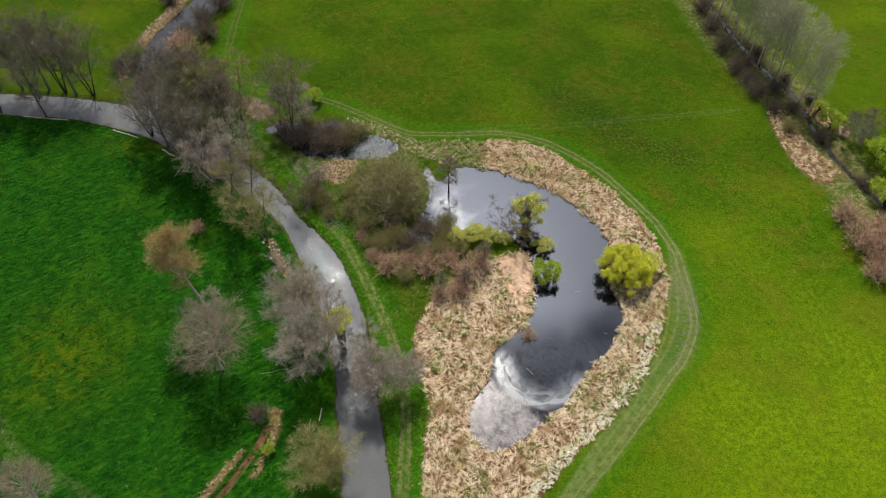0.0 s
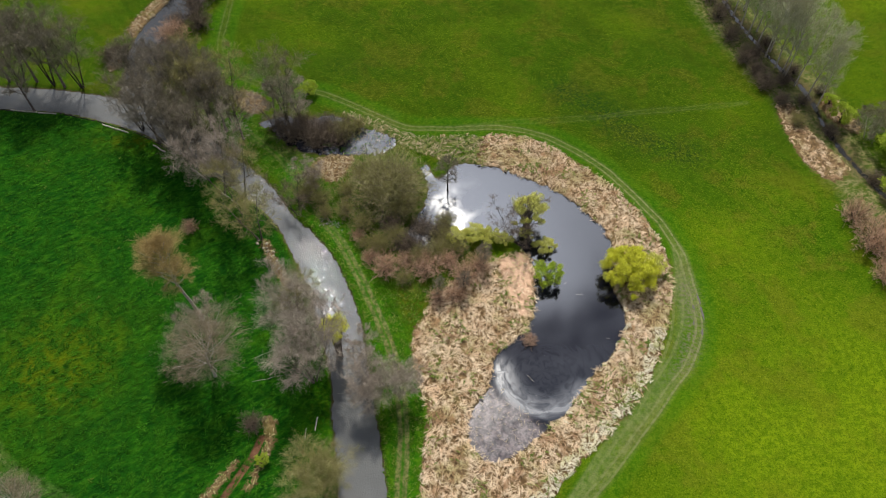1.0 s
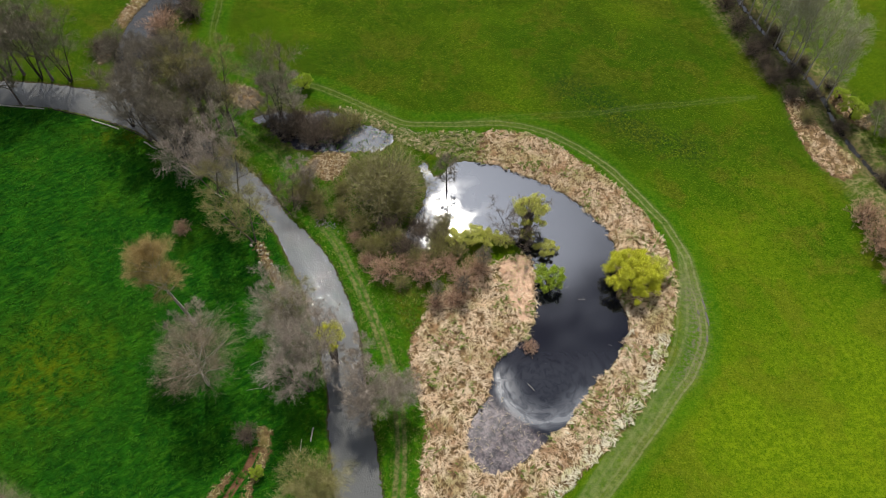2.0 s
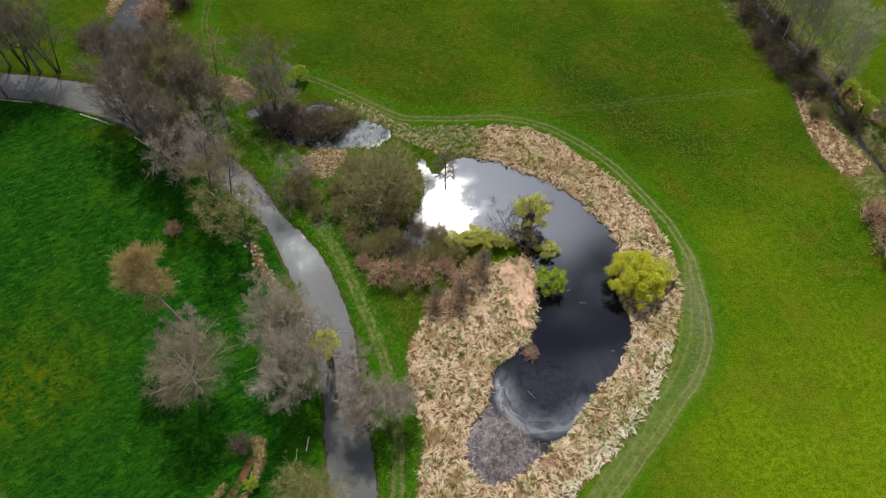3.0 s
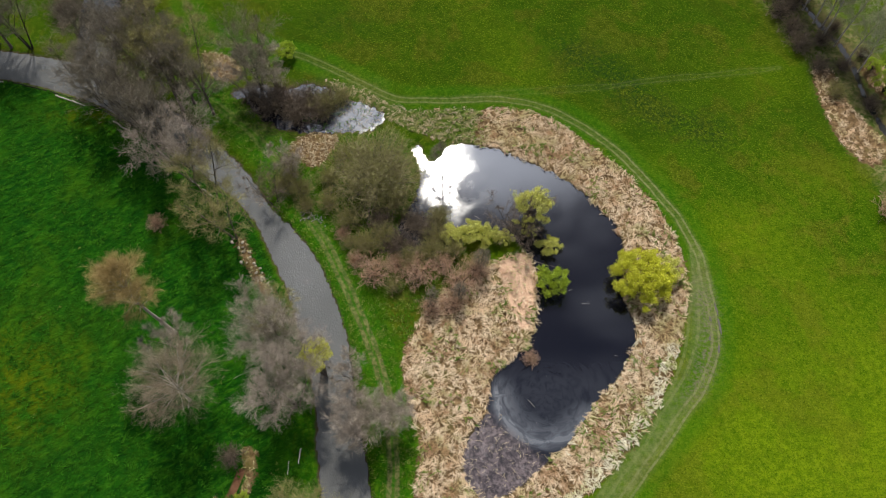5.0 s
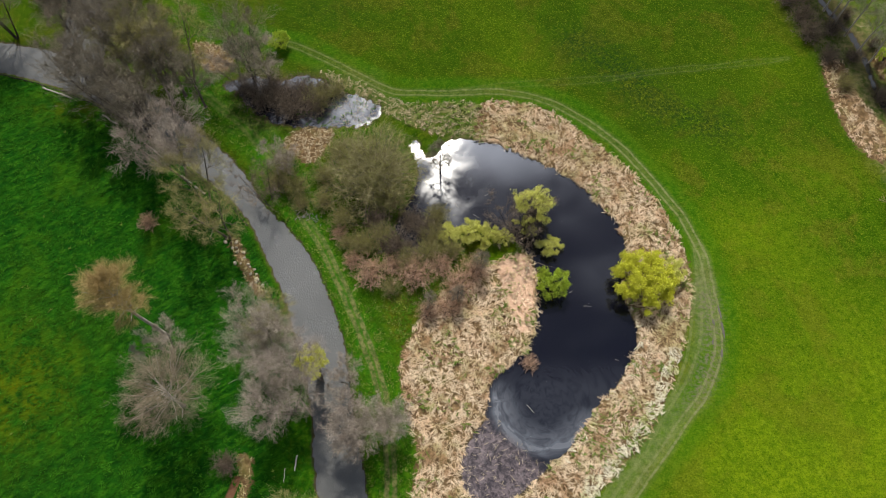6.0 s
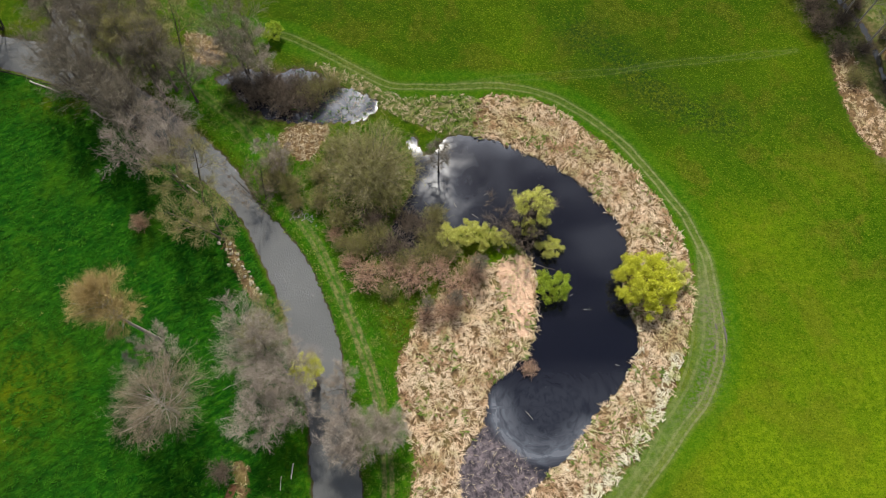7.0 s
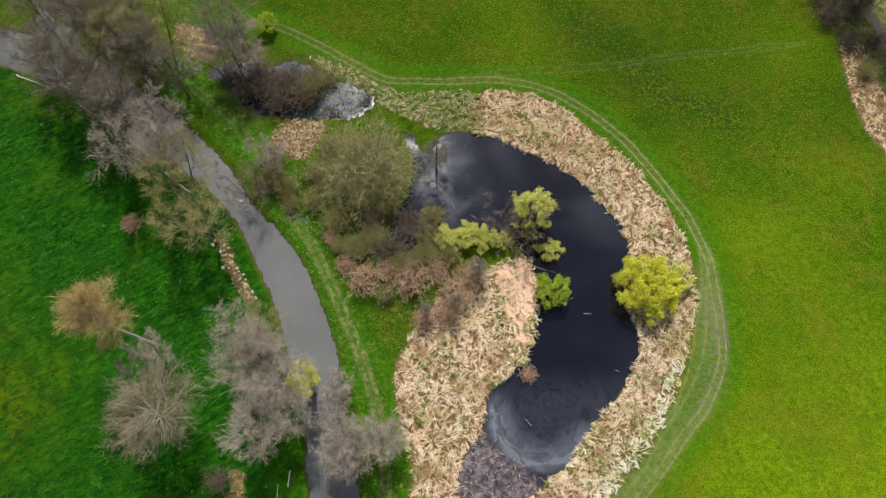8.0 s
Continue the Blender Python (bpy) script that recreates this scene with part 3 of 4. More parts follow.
def build_water(name, low, high, level, which, mat, label, step=0.8):
    xs, ys = np.arange(low[0], high[0], step), np.arange(low[1], high[1], step)
    if which == 0:
        xs, ys = np.concatenate([[-2600, -900, -350, -200], xs]), np.concatenate([[-2600, -900, -350, -150, -60, -20], ys, [230, 300, 900, 2600]])
    if which == 3:
        ys = np.concatenate([[-2600, -900, -250, -50, 20, 50], ys, [230, 300, 900, 2600]])
    where = np.stack(np.meshgrid(xs, ys), 2).reshape(-1, 2)
    keep = waters(where)[which] < 1.2
    faces = grid_faces(len(xs), len(ys))
    faces = faces[keep[faces].all(1)]
    used, back = np.unique(faces, return_inverse=True)
    where = where[used]
    data = mesh_of(name, np.column_stack([where, np.full(len(where), level)]), back.reshape(-1, 4), mat, True)
    if which == 1:
        x, y = where.T
        ring = np.hypot(x - 18.5, y - 67.2)
        scum = np.exp(-(((ring - 8.4) / np.where(ring > 8.4, 0.9, 3.9)) ** 2)) * smooth(73 - y - 0.3 * (x - 10), 0, 6)
        # painted cloud sheen on the pond's west arm and its inlet
        sky_sheen = np.maximum(0.6 * np.exp(-(((x - 2) / 7) ** 2 + ((y - 107) / 9) ** 2)), 0.9 * np.exp(-(((x + 1) / 5) ** 2 + ((y - 118) / 3) ** 2)))
        silt = smooth(-(y - 60.5 + 0.9 * (x - 13)) / 1.41, -1.0, 1.5)
        scum = np.maximum(scum, 0.20 * smooth(76 - y, 0, 8))
        give(data, scum=np.clip(scum, 0, 1), silt=silt, sky_sheen=sky_sheen, swirl_along=np.arctan2(y - 67.2, x - 18.5) * 2.2, swirl_across=ring * 0.8)
    if which == 0:
        data.materials.append(STREAM_WATER)
        middle = np.zeros(len(data.polygons) * 3)
        data.polygons.foreach_get("center", middle)
        x, y = middle.reshape(-1, 3)[:, :2].T
        data.polygons.foreach_set("material_index", ((y > 148.5) & (x > -95)).astype(np.int32))
    if which == 2:
        # silver sheen painted on the pool, mostly its east half
        give(data, sky_sheen=smooth(where[:, 0], -24, -14) * 0.9 + 0.1)
    return tagged(new(name, data), label, "water", kind="structure")


build_ground()
build_water("river", (-142, 8), (-4, 212), RIVER_LEVEL, 0, RIVER_WATER, "murky grey river with small glinting ripples")
build_water("pond", (-10, 46), (40, 124), POND_LEVEL, 1, POND_WATER, "dark still oxbow pond with pale surface scum", 0.5)
build_water("pool", (-46, 118), (-6, 140), POND_LEVEL, 2, POND_WATER, "shallow marsh pool between alders and reed")
build_water("stream", (70, 70), (114, 216), -0.6, 3, STREAM_WATER, "narrow dark stream between shrubs", 0.5)

# ---- plants ----


def part(name, data, parent, label=""):
    ob = new(name, data)
    ob.parent = parent
    return tagged(ob, label)


def unit(v):
    return v / np.maximum(np.linalg.norm(v, axis=-1, keepdims=True), 1e-9)


def tubes(a, b, c, ra, rc, sides=4):
    """Tapered bent rods from a over b to c, as arrays of places (n, 3) and radii (n,)."""
    n = len(a)
    along = unit(c - a)
    help_way = np.where(np.abs(along[:, 2:]) > 0.9, [[1.0, 0, 0]], [[0, 0, 1.0]])
    u = unit(np.cross(along, help_way))
    v = np.cross(along, u)
    turn = np.arange(sides) * 2 * np.pi / sides
    ring = u[:, None] * np.cos(turn)[None, :, None] + v[:, None] * np.sin(turn)[None, :, None]
    rb = (ra + rc) / 2
    verts = np.concatenate([p[:, None] + ring * r[:, None, None] for p, r in ((a, ra), (b, rb), (c, rc))], 1).reshape(-1, 3)
    i = np.arange(sides)
    j = (i + 1) % sides
    quad = np.concatenate([np.stack([i, j, j + sides, i + sides], 1), np.stack([i, j, j + sides, i + sides], 1) + sides])
    faces = (np.arange(n)[:, None, None] * 3 * sides + quad).reshape(-1, 4)
    return verts, faces


def slivers(rng, a, c, width):
    """The finest twigs: one thin pointed face each."""
    n = len(a)
    side = unit(np.cross(c - a, rng.normal(size=(n, 3)))) * width / 2
    return np.stack([a - side, a + side, c], 1).reshape(-1, 3), np.arange(n * 3).reshape(-1, 3)


def blades(base, way, length, width, rise, bend):
    """Bent flat blades: places (n, 3), level way (n, 2), sizes (n,), the rise and then the fall of the tip."""
    n = len(base)
    flat = np.column_stack([way, np.zeros(n)])
    side = np.column_stack([-way[:, 1], way[:, 0], np.zeros(n)]) * width[:, None] / 2
    up = np.array([0, 0, 1.0])
    mid = base + flat * (length * 0.5 * np.cos(rise))[:, None] + up * (length * 0.5 * np.sin(rise))[:, None]
    tip = mid + flat * (length * 0.5 * np.cos(rise - bend))[:, None] + up * (length * 0.5 * np.sin(rise - bend))[:, None]
    verts = np.stack([base - side * 0.7, base + side * 0.7, mid + side, mid - side, tip], 1).reshape(-1, 3)
    k = np.arange(n)[:, None] * 5
    faces = (k + np.array([[0, 1, 2, 3]])).tolist() + (k + np.array([[3, 2, 4]])).tolist()
    return verts, faces


def scattered(rng, outline_low, outline_high, per_square, keep):
    """Random places in a box at which keep(places) holds."""
    low, high = np.array(outline_low, float), np.array(outline_high, float)
    n = int(np.prod(high - low) * per_square)
    where = rng.uniform(low, high, (n, 2))
    return where[keep(where)]


def sprout(rng, p0, way, length, radius, count, start, angle, up, shorter, thinner, outward=None):
    """Children of straight-ish branches: returns starts, ways, lengths, radii."""
    n = len(p0)
    u = rng.uniform(start, 1.0, (n, count))
    base = p0[:, None] + way[:, None] * (length[:, None] * u)[..., None]
    wild = unit(rng.normal(size=(n, count, 3)))
    across = unit(wild - (wild * way[:, None]).sum(2, keepdims=True) * way[:, None])
    a = radians(angle) * rng.uniform(0.6, 1.3, (n, count))
    d = way[:, None] * np.cos(a)[..., None] + across * np.sin(a)[..., None] + np.array([0, 0, up])
    size = length[:, None] * shorter * (1.25 - 0.6 * u) * rng.uniform(0.6, 1.25, (n, count))
    return base.reshape(-1, 3), unit(d).reshape(-1, 3), size.ravel(), (np.repeat(radius[:, None], count, 1) * thinner * (1.15 - 0.4 * u)).ravel()


def rods(rng, p0, way, length, radius, sides, sag=0.08):
    mid = p0 + way * (length * 0.5)[:, None] + rng.normal(size=p0.shape) * (length * 0.05)[:, None]
    tip = p0 + way * length[:, None] + np.array([0, 0, sag]) * length[:, None]
    return tubes(p0, mid, tip, radius, radius * 0.45, sides)


def joined(pieces):
    verts, faces, base = [], [], 0
    for v, f in pieces:
        verts.append(v)
        faces += (np.asarray(f) + base).tolist() if not isinstance(f, list) else [[i + base for i in q] for q in f]
        base += len(v)
    return np.vstack(verts), faces


def leaf_cloud(rng, tips, per_tip, spread, size):
    n = len(tips) * per_tip
    at = np.repeat(tips, per_tip, 0) + rng.normal(size=(n, 3)) * spread
    u = unit(rng.normal(size=(n, 3)))
    v = unit(np.cross(u, rng.normal(size=(n, 3))))
    s = size * rng.uniform(0.6, 1.4, (n, 1))
    verts = np.stack([at - u * s, at + v * s * 0.5, at + u * s, at - v * s * 0.5], 1).reshape(-1, 3)
    return verts, (np.arange(n)[:, None] * 4 + np.arange(4)).tolist()


def bare_tree(kind, seed, tall, wide, label, bark, twig, stems=1, crown_from=0.35, limbs=16, lean=(0, 0), buds=None, bud_size=0.09, steep=0.5,
              counts=(7, 7, 6), twig_width=0.03, spread_stems=0.25, category="tree", bud_each=2, per_twig=0.75, girth=1.0):
    """A leafless or budding tree at the origin: stems, limbs, branches, twigs, each thinner than the last."""
    rng = np.random.default_rng(seed)
    root = new(kind)
    tagged(root, label, category)
    limb_pieces = []
    starts, ways, sizes, radii = [], [], [], []
    for s in range(stems):
        a = s * 2 * np.pi / stems + rng.uniform(0, 1)
        tilt = np.array([np.cos(a), np.sin(a), 0]) * (spread_stems * rng.uniform(0.6, 1.3) if stems > 1 else 0.0)
        d = unit(np.array([lean[0], lean[1], 1.0]) + tilt)
        high = tall * rng.uniform(0.8, 1.0) if s else tall
        steps = 7
        line = [np.array([tilt[0], tilt[1], -0.4])]
        for k in range(steps):
            wander = rng.normal(size=3) * 0.045 * (k > 0)
            d = unit(d + wander + np.array([0, 0, 0.04]))
            line.append(line[-1] + d * (high * 0.93 + 0.4) / steps)
        line = np.array(line)
        r = girth * 0.016 * tall / math.sqrt(stems) * (1 - np.linspace(0, 0.86, steps + 1)) + 0.012
        r[0] *= 1.35
        trunk = [tubes(line[k:k + 1], (line[k:k + 1] + line[k + 1:k + 2]) / 2, line[k + 1:k + 2], r[k:k + 1], r[k + 1:k + 2], 7) for k in range(steps)]
        part("trunk" if stems == 1 else "stem", mesh_of("stem", *joined(trunk), bark, True), root)
        n = max(3, limbs // stems)
        u = crown_from + (1 - crown_from) * (np.arange(n) + rng.uniform(0, 1, n)) / n
        f = np.clip(u * steps, 0, steps - 0.01)
        k = f.astype(int)
        at = line[k] + (line[k + 1] - line[k]) * (f - k)[:, None]
        turn = np.arange(n) * 2.4 + rng.uniform(0, 0.7, n)
        rise = steep * (0.55 + 0.9 * u) + rng.normal(size=n) * 0.1
        way = unit(np.column_stack([np.cos(turn), np.sin(turn), np.tan(np.clip(rise, 0.05, 1.35))]))
        profile = np.sqrt(np.clip(1 - ((u - (crown_from + 1) / 2 + 0.08) / ((1 - crown_from) * 0.62)) ** 2, 0.08, 1))
        reach = wide * profile * rng.uniform(0.8, 1.1, n) / np.maximum(np.cos(np.arctan2(way[:, 2], np.hypot(way[:, 0], way[:, 1]))), 0.45) * (0.62 if stems > 1 else 0.72)
        starts.append(at)
        ways.append(way)
        sizes.append(np.maximum(reach, 0.5))
        radii.append(np.maximum(np.interp(f, np.arange(steps + 1), r) * 0.55, 0.02))
    p0, way, length, radius = np.vstack(starts), np.vstack(ways), np.concatenate(sizes), np.concatenate(radii)
    limb_pieces.append(rods(rng, p0, way, length, radius, 5, 0.1))
    b = sprout(rng, p0, way, length, radius, counts[0], 0.2, 42, 0.15, 0.62, 0.5)
    branch_rods = rods(rng, *b, 3, 0.05)
    c = sprout(rng, *b, counts[1], 0.15, 42, 0.1, 0.62, 0.5)
    c = (*c[:3], np.maximum(c[3], twig_width * 0.6))
    mid_twigs = slivers(rng, c[0], c[0] + c[1] * c[2][:, None], twig_width * 1.5)
    e = sprout(rng, *c, counts[2], 0.15, 42, 0.1, 0.75, 0.5)
    ends = e[0] + e[1] * np.maximum(e[2], per_twig)[:, None]
    fine = slivers(rng, e[0], ends, twig_width)
    part("branchwork", mesh_of("branchwork", *joined(limb_pieces), bark), root)
    tagged(part("crown", mesh_of("crown", *joined([branch_rods, mid_twigs, fine]), twig), root), kind="stuff")
    if buds is not None:
        tagged(part("foliage", mesh_of("foliage", *leaf_cloud(rng, ends, bud_each, 0.16, bud_size), buds), root, "small opening spring leaves"), kind="stuff")
    return root


def dome_shrub(kind, seed, tall, wide, label, bark, twig, boughs=46, side=11, fine=5, width=0.04, buds=None):
    """A many-stemmed shrub at the origin: boughs arching from one root to a rounded, ragged dome of twigs."""
    rng = np.random.default_rng(seed)
    root = tagged(new(kind), label, "shrub")
    k = np.arange(boughs)
    out = np.sqrt((k + 0.5) / boughs)
    turn = k * 2.4 + rng.uniform(-0.3, 0.3, boughs)
    size = rng.uniform(0.68, 1.08, boughs)
    end = np.column_stack([np.cos(turn) * out * wide, np.sin(turn) * out * wide, tall * np.sqrt(np.clip(1.06 - out ** 2, 0, 1))]) * size[:, None]
    foot = end * np.array([0.10, 0.10, 0]) + np.array([0, 0, -0.15])
    bend = foot * 0.5 + end * np.array([0.42, 0.42, 0.62]) + rng.normal(size=end.shape) * 0.05 * wide
    part("branchwork", mesh_of("branchwork", *tubes(foot, bend, end, np.full(boughs, 0.012 * tall + 0.012), np.full(boughs, 0.014), 4), bark), root)
    u = rng.uniform(0.25, 1.0, (boughs, side))[..., None]
    start = np.where(u < 0.5, foot[:, None] + (bend - foot)[:, None] * u * 2, bend[:, None] + (end - bend)[:, None] * (u * 2 - 1)).reshape(-1, 3)
    outward = unit(np.repeat(end, side, 0) * np.array([1, 1, 1.2]))
    tip = start + unit(outward * 0.7 + rng.normal(size=start.shape) * 0.6 + np.array([0, 0, 0.2])) * (wide * 0.24 * rng.uniform(0.6, 1.3, len(start)))[:, None]
    v = rng.uniform(0.2, 1.0, (len(start), fine))[..., None]
    twig_from = (start[:, None] + (tip - start)[:, None] * v).reshape(-1, 3)
    way = unit(np.repeat(tip - start, fine, 0))
    twig_to = twig_from + unit(way + rng.normal(size=way.shape) * 0.6) * (wide * 0.13 * rng.uniform(0.6, 1.4, len(way)))[:, None]
    twig_to[:, 2] = np.maximum(twig_to[:, 2], 0.03)
    crown = joined([slivers(rng, start, tip, width * 1.3), slivers(rng, twig_from, twig_to, width)])
    tagged(part("crown", mesh_of("crown", *crown, twig), root), kind="stuff")
    if buds is not None:
        tagged(part("foliage", mesh_of("foliage", *leaf_cloud(rng, twig_to, 1, 0.12, 0.055), buds), root, "small opening spring leaves"), kind="stuff")
    return root


def leafy_willow(kind, seed, label, reach, tall, lobes, bark, leaf, low=0.25, lean=(0, 0), lobe=(0.6, 1.1), each=360, leaf_size=0.12, category="tree"):
    """A willow in young leaf at the origin: boughs from one stool, each ending in a ragged cushion of small leaves."""
    rng = np.random.default_rng(seed)
    root = tagged(new(kind), label, category)
    k = np.arange(lobes)
    far = reach * np.sqrt((k + 0.5) / lobes) * rng.uniform(0.85, 1.1, lobes)
    turn = k * 2.4 + rng.uniform(-0.4, 0.4, lobes)
    high = tall * (low + (1 - low) * np.sqrt(np.clip(1 - (far / (reach * 1.15)) ** 2, 0, 1)) * rng.uniform(0.55, 1.0, lobes))
    middle = np.column_stack([np.cos(turn) * far, np.sin(turn) * far, high]) + high[:, None] * np.array([*lean, 0])
    size = rng.uniform(*lobe, lobes)
    foot = rng.normal(size=(lobes, 3)) * np.array([0.18, 0.18, 0]) + np.array([0, 0, 0.25])
    bend = foot * 0.45 + middle * np.array([0.38, 0.38, 0.6]) + rng.normal(size=(lobes, 3)) * 0.12
    thick = 0.010 * tall + 0.03 * rng.uniform(0.7, 1.3, lobes)
    stool = tubes(np.array([[0, 0, -0.5]]), np.array([[0.02, 0, 0.0]]), np.array([[0, 0, 0.4]]), np.array([0.30 + 0.02 * tall]), np.array([0.22]), 9)
    part("trunk", mesh_of("trunk", *stool, bark, True), root)
    part("branchwork", mesh_of("branchwork", *tubes(foot, bend, middle, thick, thick * 0.4, 5), bark), root)
    tips = 7
    out = unit(rng.normal(size=(lobes, tips, 3)) + np.array([0, 0, 0.25]))
    tip = middle[:, None] + out * (size[:, None] * rng.uniform(0.45, 0.95, (lobes, tips)))[..., None] * np.array([1, 1, 0.8])
    per = max(1, each // tips)
    n = lobes * tips * per
    spread = np.repeat(np.repeat(size, tips), per)[:, None] * 0.26
    at = np.repeat(tip.reshape(-1, 3), per, 0) + rng.normal(size=(n, 3)) * spread
    at[:, 2] = np.maximum(at[:, 2], 0.05)
    u = unit(rng.normal(size=(n, 3)))
    v = unit(np.cross(u, rng.normal(size=(n, 3))))
    s = leaf_size * rng.uniform(0.6, 1.4, (n, 1))
    verts = np.stack([at - u * s, at + v * s * 0.55, at + u * s, at - v * s * 0.55], 1).reshape(-1, 3)
    twigs = slivers(rng, np.repeat(middle, tips, 0), tip.reshape(-1, 3), 0.05)
    tagged(part("twigs", mesh_of("twigs", *twigs, TWIG_OLIVE), root), kind="stuff")
    tagged(part("foliage", mesh_of("foliage", verts, (np.arange(n)[:, None] * 4 + np.arange(4)).tolist(), leaf), root, "small opening spring leaves"), kind="stuff")
    return root


def stand(x, y, turn=0.0, size=1.0, high=None):
    """A pose on the ground, turned, and scaled."""
    z = float(height(np.array([[x, y]]))[0])
    return pose(x, y, max(z, -0.6), 0, 0, turn) @ Matrix.Diagonal((size, size, high or size, 1))


def plant(model, places, group=""):
    """The model itself goes to the first place, copies of it to the others."""
    for k, row in enumerate(places):
        m = stand(*row)
        if k == 0:
            first = m
        else:
            made = copy_thing(model, m)
            if group:
                tagged(made, group=group)
    model.matrix_basis = first
    if group:
        tagged(model, group=group)


# riverside alders, leafless
plant(bare_tree("alder_tree", 11, 19, 4.8, "tall leafless grey-brown alder on the river bank", BARK, TWIG_GREY, limbs=22, crown_from=0.3, steep=0.7),
      [(-65.5, 127, 20), (-58.2, 122.4, 130), (-53, 118.3, 250, 1.02), (-101, 148.6, 80), (-93.6, 146.8, 10, 0.98), (-108, 148.9, 300), (-60, 138.6, 200, 0.95), (-114, 149.6, 160, 1.05),
       (-98.2, 138.0, 35, 0.9), (-50.5, 130.5, 77, 0.95), (-67, 140.6, 120, 0.9), (-46, 127.6, 220, 0.8), (-52.6, 128.6, 300, 0.95), (-57.6, 134.4, 45, 1.0), (-62.8, 136.2, 170, 1.0), (-53.6, 138, 90, 0.85), (-72, 139.6, 15, 0.95)], "bare alders along the river")
plant(bare_tree("alder_tree", 12, 20, 6.8, "leafless alder with three lilac-grey stems on the bank", BARK, TWIG_LILAC, stems=3, limbs=30, crown_from=0.3, steep=0.7, counts=(9, 9, 8), twig_width=0.024),
      [(-47.8, 111, 40, 0.95), (-28.2, 75.6, 100, 0.8), (-23.2, 65.6, 220, 0.82), (-23.6, 72.4, 330, 0.85)], "lilac-grey alders by the river")
plant(bare_tree("alder_tree", 14, 19, 6.2, "leafless dark grey-brown alder with three straight stems", BARK_DARK, TWIG_GREY, stems=3, limbs=27, crown_from=0.32, steep=0.85, counts=(7, 8, 6)),
      [(-70.5, 131.5, 160, 0.8), (-36.9, 134.6, 10, 0.9), (-89, 146.3, 250, 0.95), (-62.5, 125.6, 300, 0.95), (-104.5, 148.6, 120, 1.0), (-56.4, 121, 200, 0.9), (-111, 140.5, 80, 0.9), (-96.5, 147.5, 20, 1.05)], "many-stemmed alders by the river")
plant(bare_tree("willow_tree", 13, 17, 5.6, "budding olive-grey willow leaning over the river", BARK, TWIG_OLIVE, stems=2, limbs=24, crown_from=0.25, buds=LEAF_BUD, bud_size=0.05, bud_each=1),
      [(-42.5, 105.2, 0), (-37.8, 98.2, 140, 0.98), (-54.5, 134.2, 60, 1.2), (-27.2, 80.0, 200, 0.78), (-49.4, 133.8, 10, 1.1), (-60.5, 132.5, 300, 1.05)], "budding willows by the river")
# the left meadow's trees
plant(bare_tree("lime_tree", 21, 24, 4.4, "tall tree with a leaning pale trunk and golden-brown bare crown", BARK_PALE, TWIG_GOLD, limbs=38, crown_from=0.54, lean=(-0.10, 0.03), steep=0.75, counts=(8, 8, 8), twig_width=0.026),
      [(-46.2, 79.0, 0)])
plant(bare_tree("ash_tree", 22, 17, 8.6, "broad leafless grey-brown tree with pale spreading limbs", BARK_PALE, TWIG_ASH, limbs=30, crown_from=0.3, steep=0.5, counts=(9, 9, 7), twig_width=0.022),
      [(-41.6, 66.8, 0, 0.94), (-66.5, 41.5, 120, 0.62)], "broad bare trees in the left meadow")
plant(bare_tree("small_tree", 23, 11, 4.0, "small leafless brownish tree in the meadow", BARK, TWIG_LILAC, stems=2, limbs=20, crown_from=0.22, counts=(8, 8, 6), twig_width=0.024),
      [(-44.6, 75.8, 0, 0.9), (-14.4, 70.4, 20, 0.75), (-28.6, 112, 300, 0.8), (-33.5, 134.5, 60, 1.1), (-39.6, 132.4, 10, 1.05)], "small bare trees")
plant(leafy_willow("budding_willow", 24, "slim yellow-green leafing willow among bare alders", 2.0, 11.5, 18, BARK, LEAF_YELLOW, low=0.76, lobe=(0.5, 0.9), each=260, leaf_size=0.11),
      [(-19.2, 71.4, 0, 1.2, 1.0)])
plant(bare_tree("grey_willow", 53, 10.5, 4.4, "round-crowned leafless silver-grey willow between river and path", BARK, TWIG_LILAC, stems=4, limbs=36, crown_from=0.3, spread_stems=0.3, steep=0.75,
                counts=(8, 8, 6), twig_width=0.026), [(-12.8, 61.6, 90, 1.0), (-7.4, 62.6, 200, 0.9)], "grey willows by the path")
plant(bare_tree("pollard_willow", 54, 9.0, 5.2, "round pale olive budding willow on the river bank", BARK, TWIG_OLIVE, stems=6, limbs=48, crown_from=0.3, spread_stems=0.4, steep=0.7,
                counts=(8, 8, 5), twig_width=0.028, buds=LEAF_BUD, bud_size=0.05, bud_each=1), [(-20.3, 46.2, 30)])

# shrubs
plant(dome_shrub("hazel_shrub", 31, 8.0, 8.2, "large dense olive-brown leafless shrub beside the pond", BARK, TWIG_BROWN, 180, 15, 6, 0.042, LEAF_BUD), [(-11.4, 110, 0, 1.3, 1.05)])
